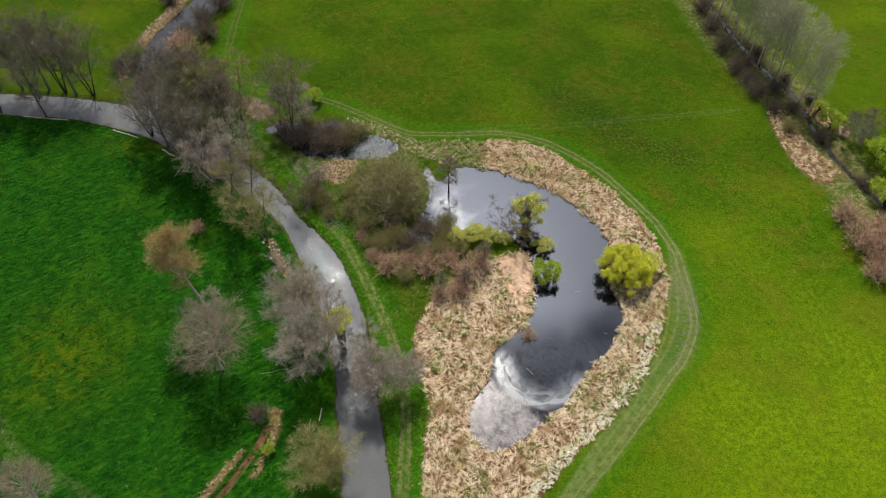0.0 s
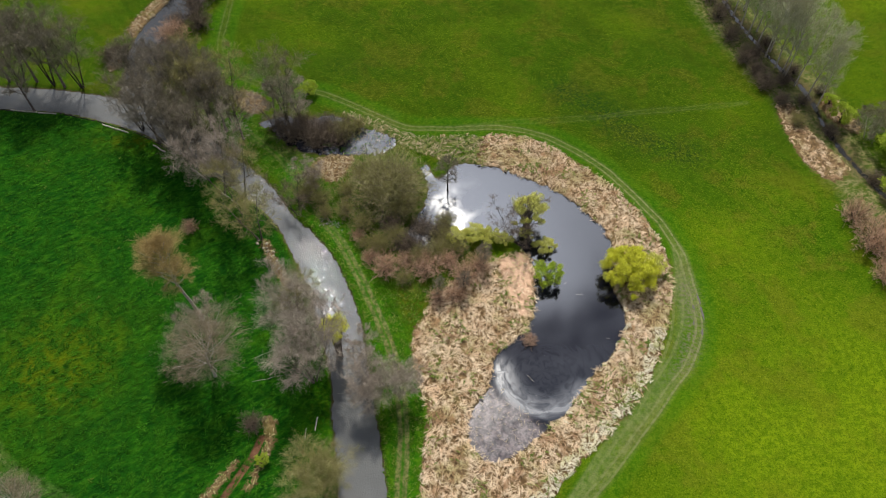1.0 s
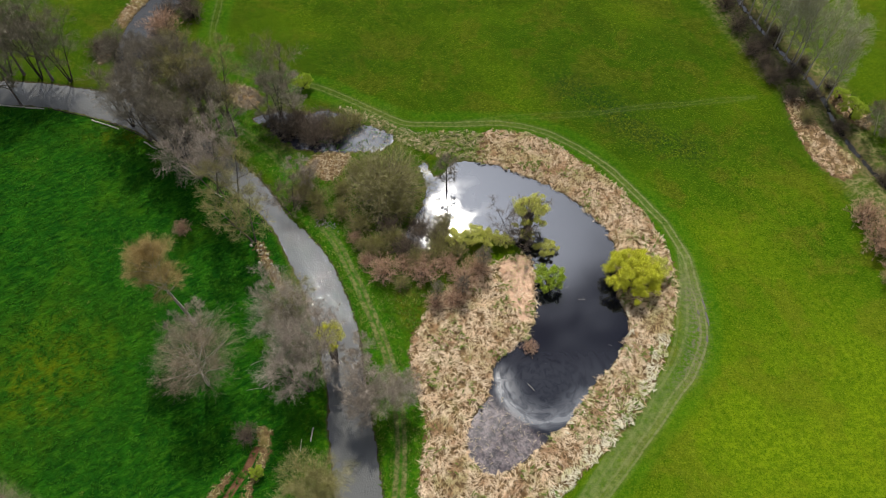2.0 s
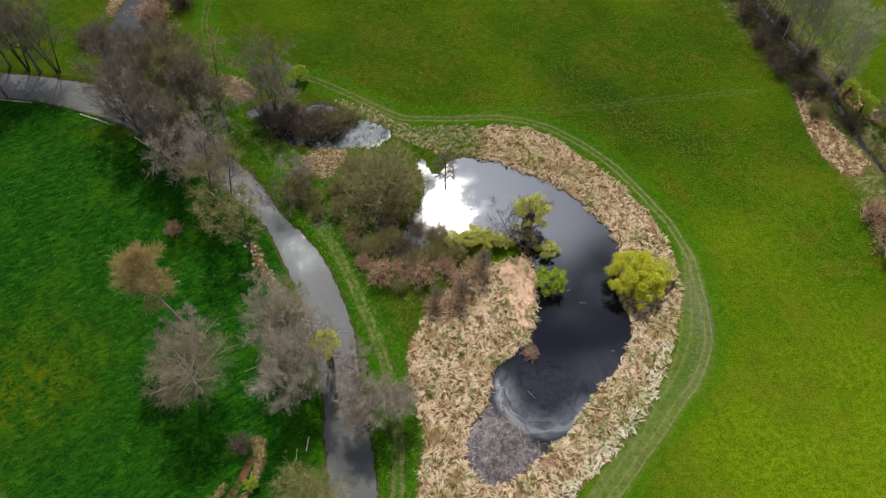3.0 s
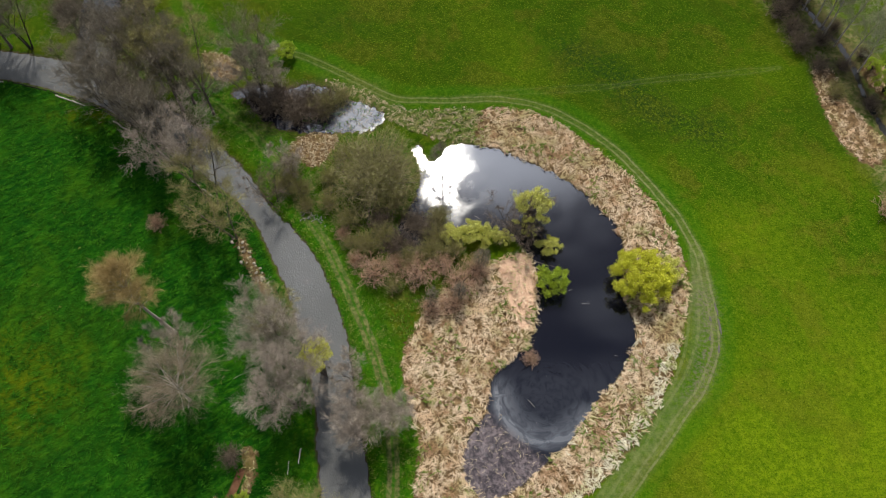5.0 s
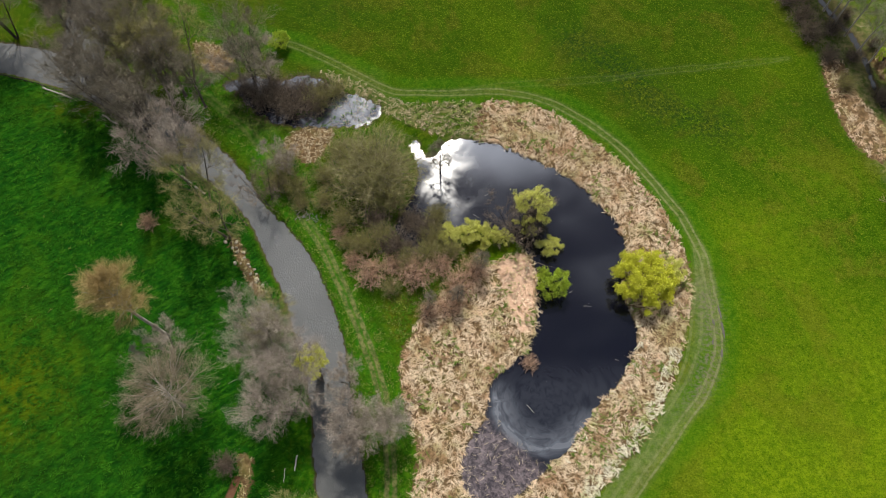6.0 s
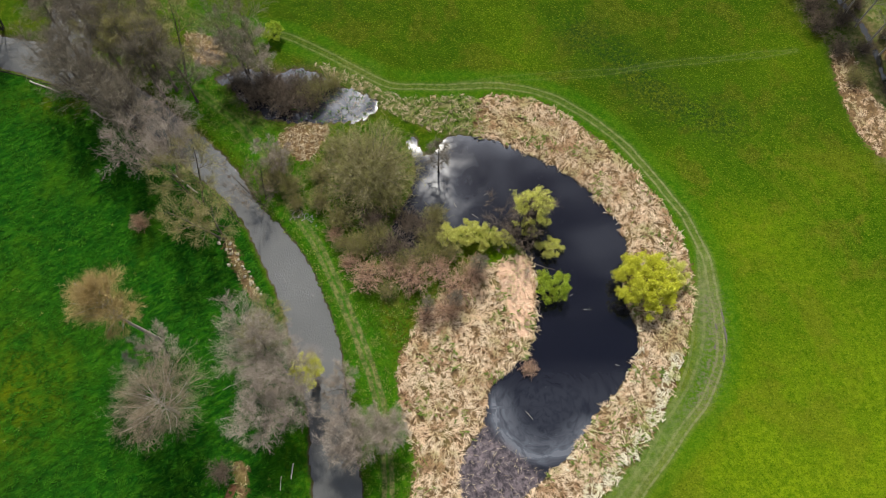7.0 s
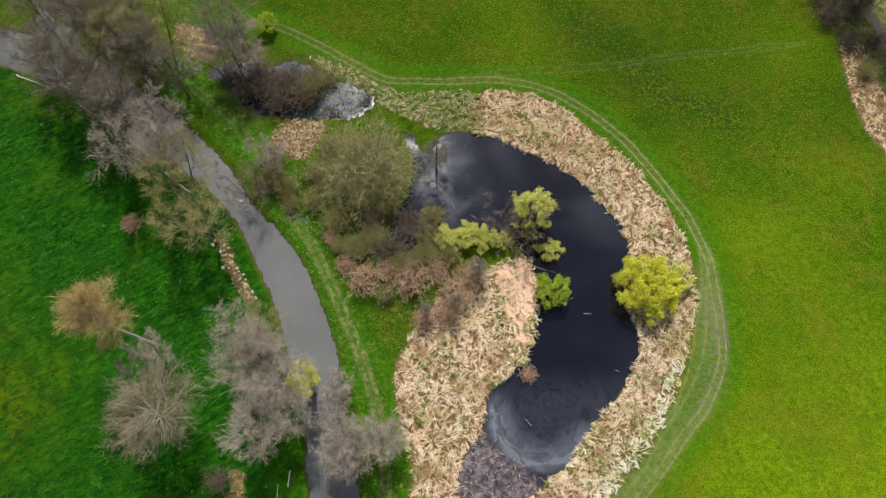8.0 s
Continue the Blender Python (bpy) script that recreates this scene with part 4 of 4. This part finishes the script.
plant(dome_shrub("thorn_shrub", 32, 3.6, 4.0, "low reddish-brown leafless shrub", BARK_DARK, TWIG_RED, 60, 12, 5),
      [(-11.2, 90, 0, 1.05), (-3.2, 89.6, 70, 1.1), (7.6, 90.8, 140, 0.9), (4.4, 87.6, 20, 1.05), (2.6, 83.6, 300, 0.8), (-7.2, 91.6, 200, 0.7), (-14.6, 92.8, 130, 0.6), (1.4, 91.6, 250, 0.8), (-17.4, 98.2, 30, 0.55), (87.6, 102.4, 60, 1.2), (88.4, 95.4, 200, 1.4), (93.5, 87, 120, 1.5), (91.5, 92, 30, 1.4), (93.5, 98, 100, 1.2), (88.5, 87, 250, 1.1), (-1, 83, 20, 0.7),
       (-53, 101, 200, 0.6), (-70, 164, 60, 1.5), (96, 86, 10, 1.2), (16.4, 73.6, 50, 0.5)], "reddish shrubs")
plant(dome_shrub("thorn_shrub", 33, 4.6, 4.7, "dark grey leafless shrub over shallow water", BARK_DARK, TWIG_DARK, 66, 12, 5),
      [(-6.8, 95.6, 0, 0.95), (-1.4, 98.8, 120, 0.85), (-10.4, 100.6, 210, 0.8), (-3.6, 94, 60, 0.6), (-22.4, 131.4, 330, 0.7), (-38.2, 131.8, 100, 0.7), (-30.2, 129.4, 80), (-34.6, 128.6, 160), (-33.2, 57.2, 90, 0.62), (-28.2, 126.6, 40, 1.1), (-23.6, 127.6, 190, 0.95), (-32.8, 131.6, 300, 0.9), (-82, 158, 200, 0.9), (-66, 158, 310, 0.9), (-26.4, 131, 250, 0.9), (84.6, 160.5, 80, 0.7), (88.6, 149.6, 200, 0.6), (92.4, 141.4, 330, 0.55), (77.2, 154, 20, 0.9), (79.6, 144, 130, 0.9), (75.8, 163, 60, 0.95), (75, 172, 200), (74.4, 181, 310), (-4, 101, 190, 0.7),
       (82, 138, 30, 0.7), (79, 149, 260, 0.8), (-64.5, 170, 30, 1.1), (-70.5, 172, 250, 0.8), (-69.5, 160, 160, 0.9), (-67, 178, 90, 1.1), (-63, 185, 200, 1.2), (-78.5, 187, 20, 0.9), (-84.5, 156.5, 120, 0.9), (95.4, 112.5, 70, 0.7), (90.6, 128, 10, 0.6), (84.6, 145.5, 40, 0.7), (87.2, 138, 300, 0.55), (80.6, 156, 200, 0.7)], "dark shrubs")
plant(dome_shrub("sallow_shrub", 34, 4.4, 4.0, "budding olive sallow shrub", BARK, TWIG_OLIVE, 60, 12, 5, 0.042, LEAF_BUD),
      [(-8.2, 105, 0, 1.15), (-16.6, 101.2, 60, 0.9), (-20.4, 105, 310, 0.8), (-20.6, 110.4, 40, 0.85), (-9.6, 97.6, 170, 0.85), (-4.6, 92.4, 280, 0.8), (-7.6, 87.4, 100, 0.6), (-0.8, 94, 220, 0.8), (-25.8, 108, 20, 0.9), (-28.6, 113.4, 130, 0.9), (-24.6, 104.6, 240, 0.6), (-19.4, 131, 50, 0.7), (-18.4, 115.6, 160, 0.8), (-13.6, 95.9, 150, 0.75), (0.6, 101.6, 250, 0.8), (-22.8, 129, 120), (0.4, 97, 200, 0.9), (-12.4, 96, 300, 0.8), (-29.5, 109.5, 90, 0.9), (3.5, 94.5, 20, 0.7), (-16, 96.5, 70, 0.55), (84, 131, 40, 0.7)], "olive shrubs")

# pond-side willows, in thin young leaf
plant(leafy_willow("yellow_willow", 41, "round bright yellow-green willow leaning over the pond", 5.3, 6.0, 72, BARK, LEAF_YELLOW, low=0.10, lobe=(0.75, 1.25), each=420, leaf_size=0.13), [(37.0, 87.6, 0)])
plant(leafy_willow("willow_bush", 42, "low pale yellow-green willow bush at the pond edge", 2.7, 3.2, 20, BARK, LEAF_OLIVE, low=0.2, lobe=(0.5, 0.95), each=300, category="shrub"),
      [(3.2, 97.4, 0, 0.85), (6.6, 97.9, 70, 0.95), (9.9, 97.3, 150, 0.85), (13.0, 97.0, 250, 0.6), (17.6, 98.9, 20, 0.55), (21.2, 95.2, 60, 0.8), (42.2, 89.6, 100, 1.0)], "low willow bushes")
plant(leafy_willow("pond_willow", 46, "tall willow with thin yellow-green young leaves over the water", 2.9, 9.0, 38, BARK, LEAF_OLIVE, low=0.22, lean=(0.06, 0.10), lobe=(0.5, 0.9), each=220), [(17.6, 100.4, 0, 1.22, 1.1)])
plant(leafy_willow("green_willow", 43, "fresh green young willow hanging over dark water", 2.7, 4.2, 17, BARK_DARK, LEAF_FRESH, low=0.25, lobe=(0.55, 1.0), each=330),
      [(20.9, 87.4, 0, 1.12), (-32.3, 143, 60, 0.85), (94.4, 131.5, 120, 1.1), (101.6, 120, 200, 1.6), (98.4, 107, 10, 1.6), (-30.6, 50.6, 30, 0.45), (103, 112, 80, 1.5), (93.5, 137.5, 150, 0.7)], "fresh green willows")
plant(bare_tree("dead_willow", 44, 9, 5.0, "half-dead dark willow with bare crooked limbs", BARK_DARK, TWIG_DARK, stems=3, limbs=24, crown_from=0.22, spread_stems=0.5, counts=(5, 5, 3), lean=(-0.30, 0.25), twig_width=0.04),
      [(16.0, 97.6, 0, 1.2), (-31, 105.6, 10, 1.1)], "dead dark willows")
plant(bare_tree("young_alder", 45, 9.5, 2.0, "slim leafless young alder standing in the pond", BARK_DARK, TWIG_GREY, limbs=18, crown_from=0.3, counts=(5, 5, 5)), [(1.4, 111.6, 0, 1.2), (4.2, 85, 40, 0.7), (-0.6, 84, 70, 0.65), (8.4, 91, 10, 0.8)], "slim young alders")

# the poplar row by the stream
plant(bare_tree("poplar_tree", 51, 20, 3.9, "tall pale-stemmed leafless poplar in a row along the stream", BARK_PALE, TWIG_PALE, limbs=28, crown_from=0.32, steep=0.9, counts=(6, 5, 5), girth=0.6, buds=LEAF_BUD, bud_size=0.045, bud_each=1),
      [(89.2, 140.2, 0), (87.4, 144.4, 50), (85.8, 147.6, 140, 1.05), (84.6, 151.5, 230), (83.2, 155.5, 310, 0.95), (82, 159.5, 20), (80.8, 164, 100, 1.05), (80.2, 168.5, 190), (79.6, 173.5, 260, 0.97),
       (79, 179, 340), (78.4, 185, 60), (86.8, 151, 170, 0.95), (85.2, 158, 280), (83.8, 166, 30), (82.6, 175, 130, 1.03), (91, 137.5, 200, 0.85)], "poplars along the stream")
plant(bare_tree("bare_willow", 52, 8, 4.2, "leafless silver-grey willow beside the stream", BARK_PALE, TWIG_GREY, stems=4, limbs=28, crown_from=0.2, spread_stems=0.5), [(98.8, 126.6, 0)])

# ---- reed, grass ----
SCRUB_C = curve([(-20, 98), (-15, 88), (-9, 79), (-5.5, 77), (-2, 82), (4, 88), (10, 93), (8, 98), (0, 96), (-7, 99), (-5, 108), (-4, 120), (-20, 121), (-24, 112)], True)
rng = np.random.default_rng(7)


def dry(where, margin=0.1):
    return np.min(waters(where), axis=0) > margin


def flow(where, seed, size=7.0):
    return np.pi * waves(where, size, seed) + 0.6 * waves(where, 1.6, seed + 1)


def reed_bed(name, low, high, per_square, mat, label, keep, length, width, seed, rise=(0.0, 0.45), each=11, floor=-9.0):
    """Wisps of blades that lie over one way, each wisp apart from the next in turn, height and shade."""
    clump = scattered(rng, low, high, per_square / each, keep)
    k = len(clump)
    shade = np.clip(rng.uniform(0, 1, k) * 0.8 + 0.16 + 0.22 * waves(clump, 2.2, seed + 30) - 0.30 * smooth(clump[:, 1], 98, 116), 0, 1)
    turn = np.repeat(flow(clump, seed) + rng.normal(size=k) * 0.38, each)
    lift = np.repeat(rng.uniform(0, 0.3, k) + 0.12 * shade, each)
    n = k * each
    along, across = rng.normal(size=n) * 0.20, rng.normal(size=n) * 0.06
    at = np.repeat(clump, each, 0) + np.column_stack([np.cos(turn) * along - np.sin(turn) * across, np.sin(turn) * along + np.cos(turn) * across])
    turn = turn + rng.normal(size=n) * 0.13
    verts, faces = blades(np.column_stack([at, np.maximum(height(at), floor) - 0.03 + lift + rng.uniform(0, 0.16, n)]), np.column_stack([np.cos(turn), np.sin(turn)]), rng.uniform(*length, n),
                          rng.uniform(*width, n), rng.uniform(*rise, n), rng.uniform(0.1, 0.9, n))
    data = mesh_of(name, verts, faces, mat)
    give(data, tuft_shade=np.repeat(np.repeat(shade, each), 5))
    return tagged(new(name, data), label, "reed", kind="stuff")


def in_rim(where):
    return (np.abs(shore(where, REEDS_C[0]) + 1.0) < 1.0 + 0.5 * waves(where, 4, 88)) & (where[:, 0] > 12) & (where[:, 1] < 76)


def in_reed(where):
    return ~in_rim(where) & (reeds(where) < 0.25 * waves(where, 1.7, 3)) & dry(where, 0.15) & (shore(where, CUT_C) > 0) & (shore(where, REEDS_C[3]) > 0) & (waves(where, 1.5, 97) + 0.5 * waves(where, 4.0, 98) > -0.62)


reed_bed("reed_bed", (-6, 31), (48, 129), 72, REED, "trampled pale straw-coloured dead reed round the pond", in_reed, (0.45, 1.05), (0.021, 0.042), 61, each=6)
reed_bed("reed_patches", (-92, 112), (-10, 200), 30, REED_DULL, "patches of weathered dead reed beside the river", in_reed, (0.35, 0.8), (0.03, 0.06), 63, each=7)
reed_bed("stream_reed", (79, 78), (100, 141), 75, REED, "dead grass and reed along the stream", lambda w: in_reed(w) & (waves(w, 4.0, 75) > -0.3), (0.25, 0.6), (0.025, 0.05), 65, each=6)
reed_bed("bank_grass", (-42, 38), (-27, 99), 20, GRASS_DRY, "dead grass along the ditch and bank", in_reed, (0.2, 0.5), (0.03, 0.06), 66, each=6)
reed_bed("green_reed", (-6, 31), (48, 129), 13, REED_GREEN, "fresh green shoots between dead reed",
         lambda w: ((reeds(w) < 0) & dry(w)) & ((waves(w, 9.0, 71) > 0.3) | (np.hypot((w[:, 0] - 30) / 6, (w[:, 1] - 60) / 7) + 0.5 * waves(w, 3, 79) < 1) | (shore(w, REEDS_C[3]) < 0) & (waves(w, 2.6, 72) > -0.4)), (0.4, 0.9), (0.05, 0.10), 67, (0.5, 1.1))
reed_bed("mixed_reed", (-25, 118), (12, 138), 40, REED_DULL, "thin weathered reed mixed with grass",
         lambda w: (shore(w, REEDS_C[3]) < 0) & dry(w) & (waves(w, 2.4, 77) > -0.15), (0.25, 0.6), (0.02, 0.042), 69, each=6)
reed_bed("pool_sedge", (-45, 120), (-9, 138), 26, GRASS_LUSH, "green sedge tussocks in the marsh pool",
         lambda w: (waters(w)[2] < 0.6) & (waves(w, 3.2, 78) + 0.4 * waves(w, 1.4, 79) > 0.25) & (w[:, 0] > -28), (0.3, 0.7), (0.03, 0.06), 70, (0.4, 1.2), 5, POND_LEVEL - 0.1)
reed_bed("pool_straw", (-34, 120), (-9, 138), 20, REED_DULL, "bleached straw lying in the shallow marsh pool",
         lambda w: (waters(w)[2] < 0.5) & (waves(w, 2.4, 66) + 0.5 * waves(w, 1.1, 67) > 0.05) & (w[:, 0] > -21), (0.2, 0.6), (0.02, 0.04), 77, (0.0, 0.6), 3, POND_LEVEL - 0.05)
reed_bed("drowned_reed", (3, 49), (20, 64), 4, REED_DULL, "broken reed stems floating in the shallow end of the pond",
         lambda w: (waters(w)[1] < 0.4) & (w[:, 1] - 60.5 + 0.9 * (w[:, 0] - 13) < 1.5), (0.3, 0.9), (0.015, 0.03), 76, (-0.05, 0.2), 4, POND_LEVEL - 0.2)
reed_bed("reed_stubble", (10, 78), (20, 96), 22, REED, "short cut reed stubble", lambda w: (shore(w, CUT_C) < 0.3) & dry(w), (0.15, 0.5), (0.04, 0.08), 68)


def in_tall(where):
    return (away(where, LEFT_C)[1] > 1.0) & (where[:, 1] < 148) & dry(where, 0.8) & (reeds(where) > 0)


def tufts(name, low, high, per_square, mat, label, keep, tall, seed, each=4, lean=None):
    """Tufts of blades; lean: the way that the wind has laid them."""
    base = scattered(rng, low, high, per_square, keep)
    shade = np.repeat(np.clip(rng.uniform(0, 1, len(base)) * 0.8 + 0.1 + 0.25 * waves(base, 3.0, seed + 20), 0, 1), each)
    at = np.repeat(base, each, 0) + rng.normal(size=(len(base) * each, 2)) * 0.14
    n = len(at)
    turn = rng.uniform(0, 6.28, n) + 0.4 * waves(at, 7, seed) if lean is None else lean + 0.7 * waves(at, 9, seed) + rng.normal(size=n) * 0.5
    verts, faces = blades(np.column_stack([at, height(at) - 0.03]), np.column_stack([np.cos(turn), np.sin(turn)]), rng.uniform(*tall, n), rng.uniform(0.06, 0.13, n),
                          rng.uniform(0.4, 1.2, n), rng.uniform(0.2, 0.9, n))
    data = mesh_of(name, verts, faces, mat)
    give(data, tuft_shade=np.repeat(shade, 5))
    return tagged(new(name, data), label, "grass", kind="stuff")


tufts("tall_grass", (-112, 38), (-16, 138), 3.3, GRASS_TALL, "tall dark green meadow grass in windblown tufts", lambda w: in_tall(w) & (waves(w, 2.0, 81) + 0.6 * waves(w, 6, 82) > -0.1), (0.3, 0.7), 91, 6, 0.55)
tufts("bank_herbs", (-50, 36), (20, 136), 3.5, GRASS_LUSH, "lush bright green grass along the river path",
      lambda w: (line_band(w, PATH_C)[0] < 5.5) & (line_band(w, PATH_C)[0] > 1.2) & dry(w, 0.2) & (reeds(w) > 0.2), (0.25, 0.6), 92)

reed_bed("bleached_rim", (10, 36), (46, 84), 70, GRASS_PALE, "bleached pale grass on the outer rim of the reed", in_rim, (0.35, 0.75), (0.03, 0.06), 73, each=7)
reed_bed("shore_tussocks", (20, 54), (38, 84), 26, GRASS_PALE, "pale tussocks along the pond shore",
         lambda w: (np.abs(waters(w)[1] - 0.7) < 0.6) & (w[:, 0] > 18) & (waves(w, 2.4, 89) > 0.1), (0.3, 0.7), (0.05, 0.1), 74, (0.3, 1.0))
tufts("verge_grass", (-50, 36), (4, 136), 4.0, GRASS_VERGE, "rough yellowish grass along the path and in the scrub",
      lambda w: ((line_band(w, PATH_C)[0] < 4) | (shore(w, SCRUB_C) < 0)) & (line_band(w, PATH_C)[0] > 0.9) & dry(w, 0.25) & (reeds(w) > 0.2) & (waves(w, 2.6, 85) > 0.0), (0.25, 0.6), 93)
tufts("scrub_grass", (-24, 76), (6, 122), 6, GRASS_LUSH, "rough green grass between the shrubs",
      lambda w: (shore(w, SCRUB_C) < 0) & (line_band(w, PATH_C)[0] > 1.2) & dry(w, 0.2) & (reeds(w) > 0) & (waves(w, 3.6, 86) > -0.3), (0.3, 0.7), 94)
tufts("dead_tufts", (-100, 40), (-24, 136), 0.02, GRASS_VERGE, "scattered pale dead tufts in the dark meadow", lambda w: in_tall(w) & (waves(w, 12, 87) > 0.25), (0.3, 0.6), 95, 7)

# ---- small things ----


def lumpy(rng, size, cuts=2, rough=0.16):
    """A stone: a squashed, knocked-about ball."""
    bm = bmesh.new()
    bmesh.ops.create_icosphere(bm, subdivisions=cuts, radius=1.0)
    for v in bm.verts:
        v.co *= 1 + rough * noise.noise(v.co * 1.3) + rng.uniform(-0.05, 0.05)
        v.co = Vector((v.co.x * size[0], v.co.y * size[1], v.co.z * size[2]))
    return bm


def from_bm(name, bm, mat):
    data = bpy.data.meshes.new(name)
    bm.to_mesh(data)
    bm.free()
    data.materials.append(mat)
    return data


stone_rng = np.random.default_rng(5)
bank = curve([(-38.2, 97.8), (-36.2, 95.2), (-34.2, 92.2), (-32.4, 89.4), (-30.8, 87.2)])
for k in range(22):
    x, y = bank[int(k * (len(bank) - 1) / 21)] + stone_rng.normal(size=2) * 0.35 + np.array([0.6 * (k % 2), 0.3 * (k % 2)])
    w = stone_rng.uniform(0.22, 0.44)
    ob = new("bank_stone", from_bm("bank_stone", lumpy(stone_rng, (w, w * stone_rng.uniform(0.6, 0.9), w * 0.55)), ROCK))
    ob.matrix_basis = pose(x, y, float(height(np.array([[x, y]]))[0]) + 0.12, 0, 0, stone_rng.uniform(0, 360))
    tagged(ob, "pale rounded boulder reinforcing the river bank", "stone", "boulders on the river bank")


def log(name, a, b, radius, mat, label, category="log", group="", lift=0.0):
    """A felled stem or beam lying from a to b, a little crooked, tapered, with cut ends."""
    a, b = np.array(a, float), np.array(b, float)
    r = np.random.default_rng(int(abs(a[0] * 10) + abs(b[1] * 10)))
    u = np.linspace(0, 1, 6)[:, None]
    line = a + (b - a) * u + r.normal(size=(6, 2)) * 0.06 * np.linalg.norm(b - a) / 4
    z = np.maximum(height(line), -0.55) + radius * 0.8 + lift
    line = np.column_stack([line, z])
    size = radius * (1 - 0.3 * u[:, 0])
    pieces = [tubes(line[k:k + 1], (line[k:k + 1] + line[k + 1:k + 2]) / 2, line[k + 1:k + 2], size[k:k + 1], size[k + 1:k + 2], 8) for k in range(5)]
    verts, faces = joined(pieces)
    faces.append(list(range(7, -1, -1)))
    faces.append(list(range(len(verts) - 8, len(verts))))
    origin = verts.mean(0)
    ob = new(name, mesh_of(name, verts - origin, faces, mat, False))
    ob.location = origin
    return tagged(ob, label, category, group)


for a, b in (((-104, 138.4), (-97.6, 137.5)), ((-97, 137.3), (-92.5, 136.8)), ((-80.4, 132.9), (-76.6, 131.4)), ((-76.4, 131.4), (-73.4, 130)), ((-66.6, 125.9), (-63.4, 123.7)),
             ((-56.2, 118.4), (-52.4, 115.2)), ((-48.6, 111.4), (-46.4, 109.8)), ((-45.6, 109), (-43.6, 107.4))):
    log("bank_log", a, b, 0.19, TIMBER, "bleached timber log edging the river bank", group="logs edging the bank")
edge = curve(BANK_LEFT[9:], steps=3)
for a, b in zip(edge[:-1], edge[1:]):
    if -112 < b[0] and np.linalg.norm(b - a) > 1.0:
        shift = np.array([-(b - a)[1], (b - a)[0]]) / np.linalg.norm(b - a) * 0.9
        log("edging_pole", a + shift, b + shift, 0.13, BARK_DARK, "dark wet pole edging the river bank", "pole", "poles edging the bank")
log("fallen_log", (-22.2, 58.6), (-22.3, 56.2), 0.13, TIMBER, "pale fallen birch stem on the bank")
log("fallen_log", (-24.0, 56.6), (-23.9, 54.4), 0.08, TIMBER, "thin pale fallen stem in the grass")
log("fallen_log", (10.5, 98.6), (15.6, 97.2), 0.3, BARK, "brown fallen willow trunk at the water")
log("fallen_log", (18.2, 92.6), (22.2, 91.4), 0.14, BARK, "bare grey branch hanging over the pond")
log("fallen_branch", (-34.8, 70.6), (-28.6, 73.4), 0.03, TIMBER, "thin dry fallen branch in the grass", "branch")
log("fallen_branch", (-34.6, 65.6), (-28.4, 67.0), 0.03, TIMBER, "thin dry fallen branch in the grass", "branch")
for k, (a, b) in enumerate((((26.4, 84.0), (27.9, 83.9)), ((24.2, 86.5), (25.0, 86.9)), ((31, 74.2), (31.7, 74)), ((15.5, 66.6), (16.6, 65.2)), ((9.8, 106.5), (10.6, 107)), ((7.5, 102.6), (8.6, 101.8)), ((4.2, 105), (4.7, 104)))):
    ob = log("drift_stick", a, b, 0.035, TIMBER, "bleached stick floating on the pond", "stick", "sticks drifting on the pond", 0.1)
    ob.location.z = POND_LEVEL + 0.03

# a small dam of pale stakes where the ditch meets the river path
dam = new("stake_dam")
tagged(dam, "low dam of weathered pale stakes beside the path", "dam")
dam.matrix_basis = pose(-23.4, 101.9, 0)
dam_rng = np.random.default_rng(3)
stake_data = mesh_of("stake", *tubes(np.array([[0, 0, -0.5]]), np.array([[0.03, 0, 0.1]]), np.array([[0, 0.02, 0.75]]), np.array([0.09]), np.array([0.06]), 6), WORN_WOOD)
for k in range(34):
    stake = part("stake", stake_data, dam)
    row = k % 3
    stake.matrix_basis = pose(-2.4 + 0.14 * k + dam_rng.normal() * 0.1, 0.7 - 0.04 * k + 0.6 * row + dam_rng.normal() * 0.2, -0.1, dam_rng.normal() * 25 + 50, dam_rng.normal() * 20, dam_rng.normal() * 35)

# puddles in the wheel ruts where the track bends
PUDDLE = make_water("puddle_water", (0.09, 0.085, 0.065), (0.12, 0.11, 0.085), 0.02, 0.12, gloss=0.4)
puddle_rng = np.random.default_rng(8)
for x, y, long, wide, turn in ((50.2, 82.5, 1.2, 0.16, 92), (50.2, 79.2, 1.5, 0.2, 88), (48.8, 80.6, 0.7, 0.16, 95), (49.3, 75.0, 0.9, 0.15, 76), (48.1, 77, 0.5, 0.14, 82)):
    a = np.linspace(0, 2 * np.pi, 18, endpoint=False)
    r = 1 + 0.25 * np.sin(2 * a + x) + 0.18 * np.sin(5 * a + y) + puddle_rng.normal(size=18) * 0.06
    rim = np.column_stack([np.cos(a) * r * long, np.sin(a) * r * wide, np.zeros(18)])
    ob = new("puddle", mesh_of("puddle", np.vstack([rim, rim * 0.97 - np.array([0, 0, 0.12])]), [list(range(18))] + [[k, k + 18, (k + 1) % 18 + 18, (k + 1) % 18] for k in range(18)], PUDDLE))
    ob.matrix_basis = pose(x, y, float(height(np.array([[x, y]]))[0]) + 0.05, 0, 0, turn)
    tagged(ob, "shallow rain puddle in a muddy wheel rut", "puddle", "puddles on the track", "structure")
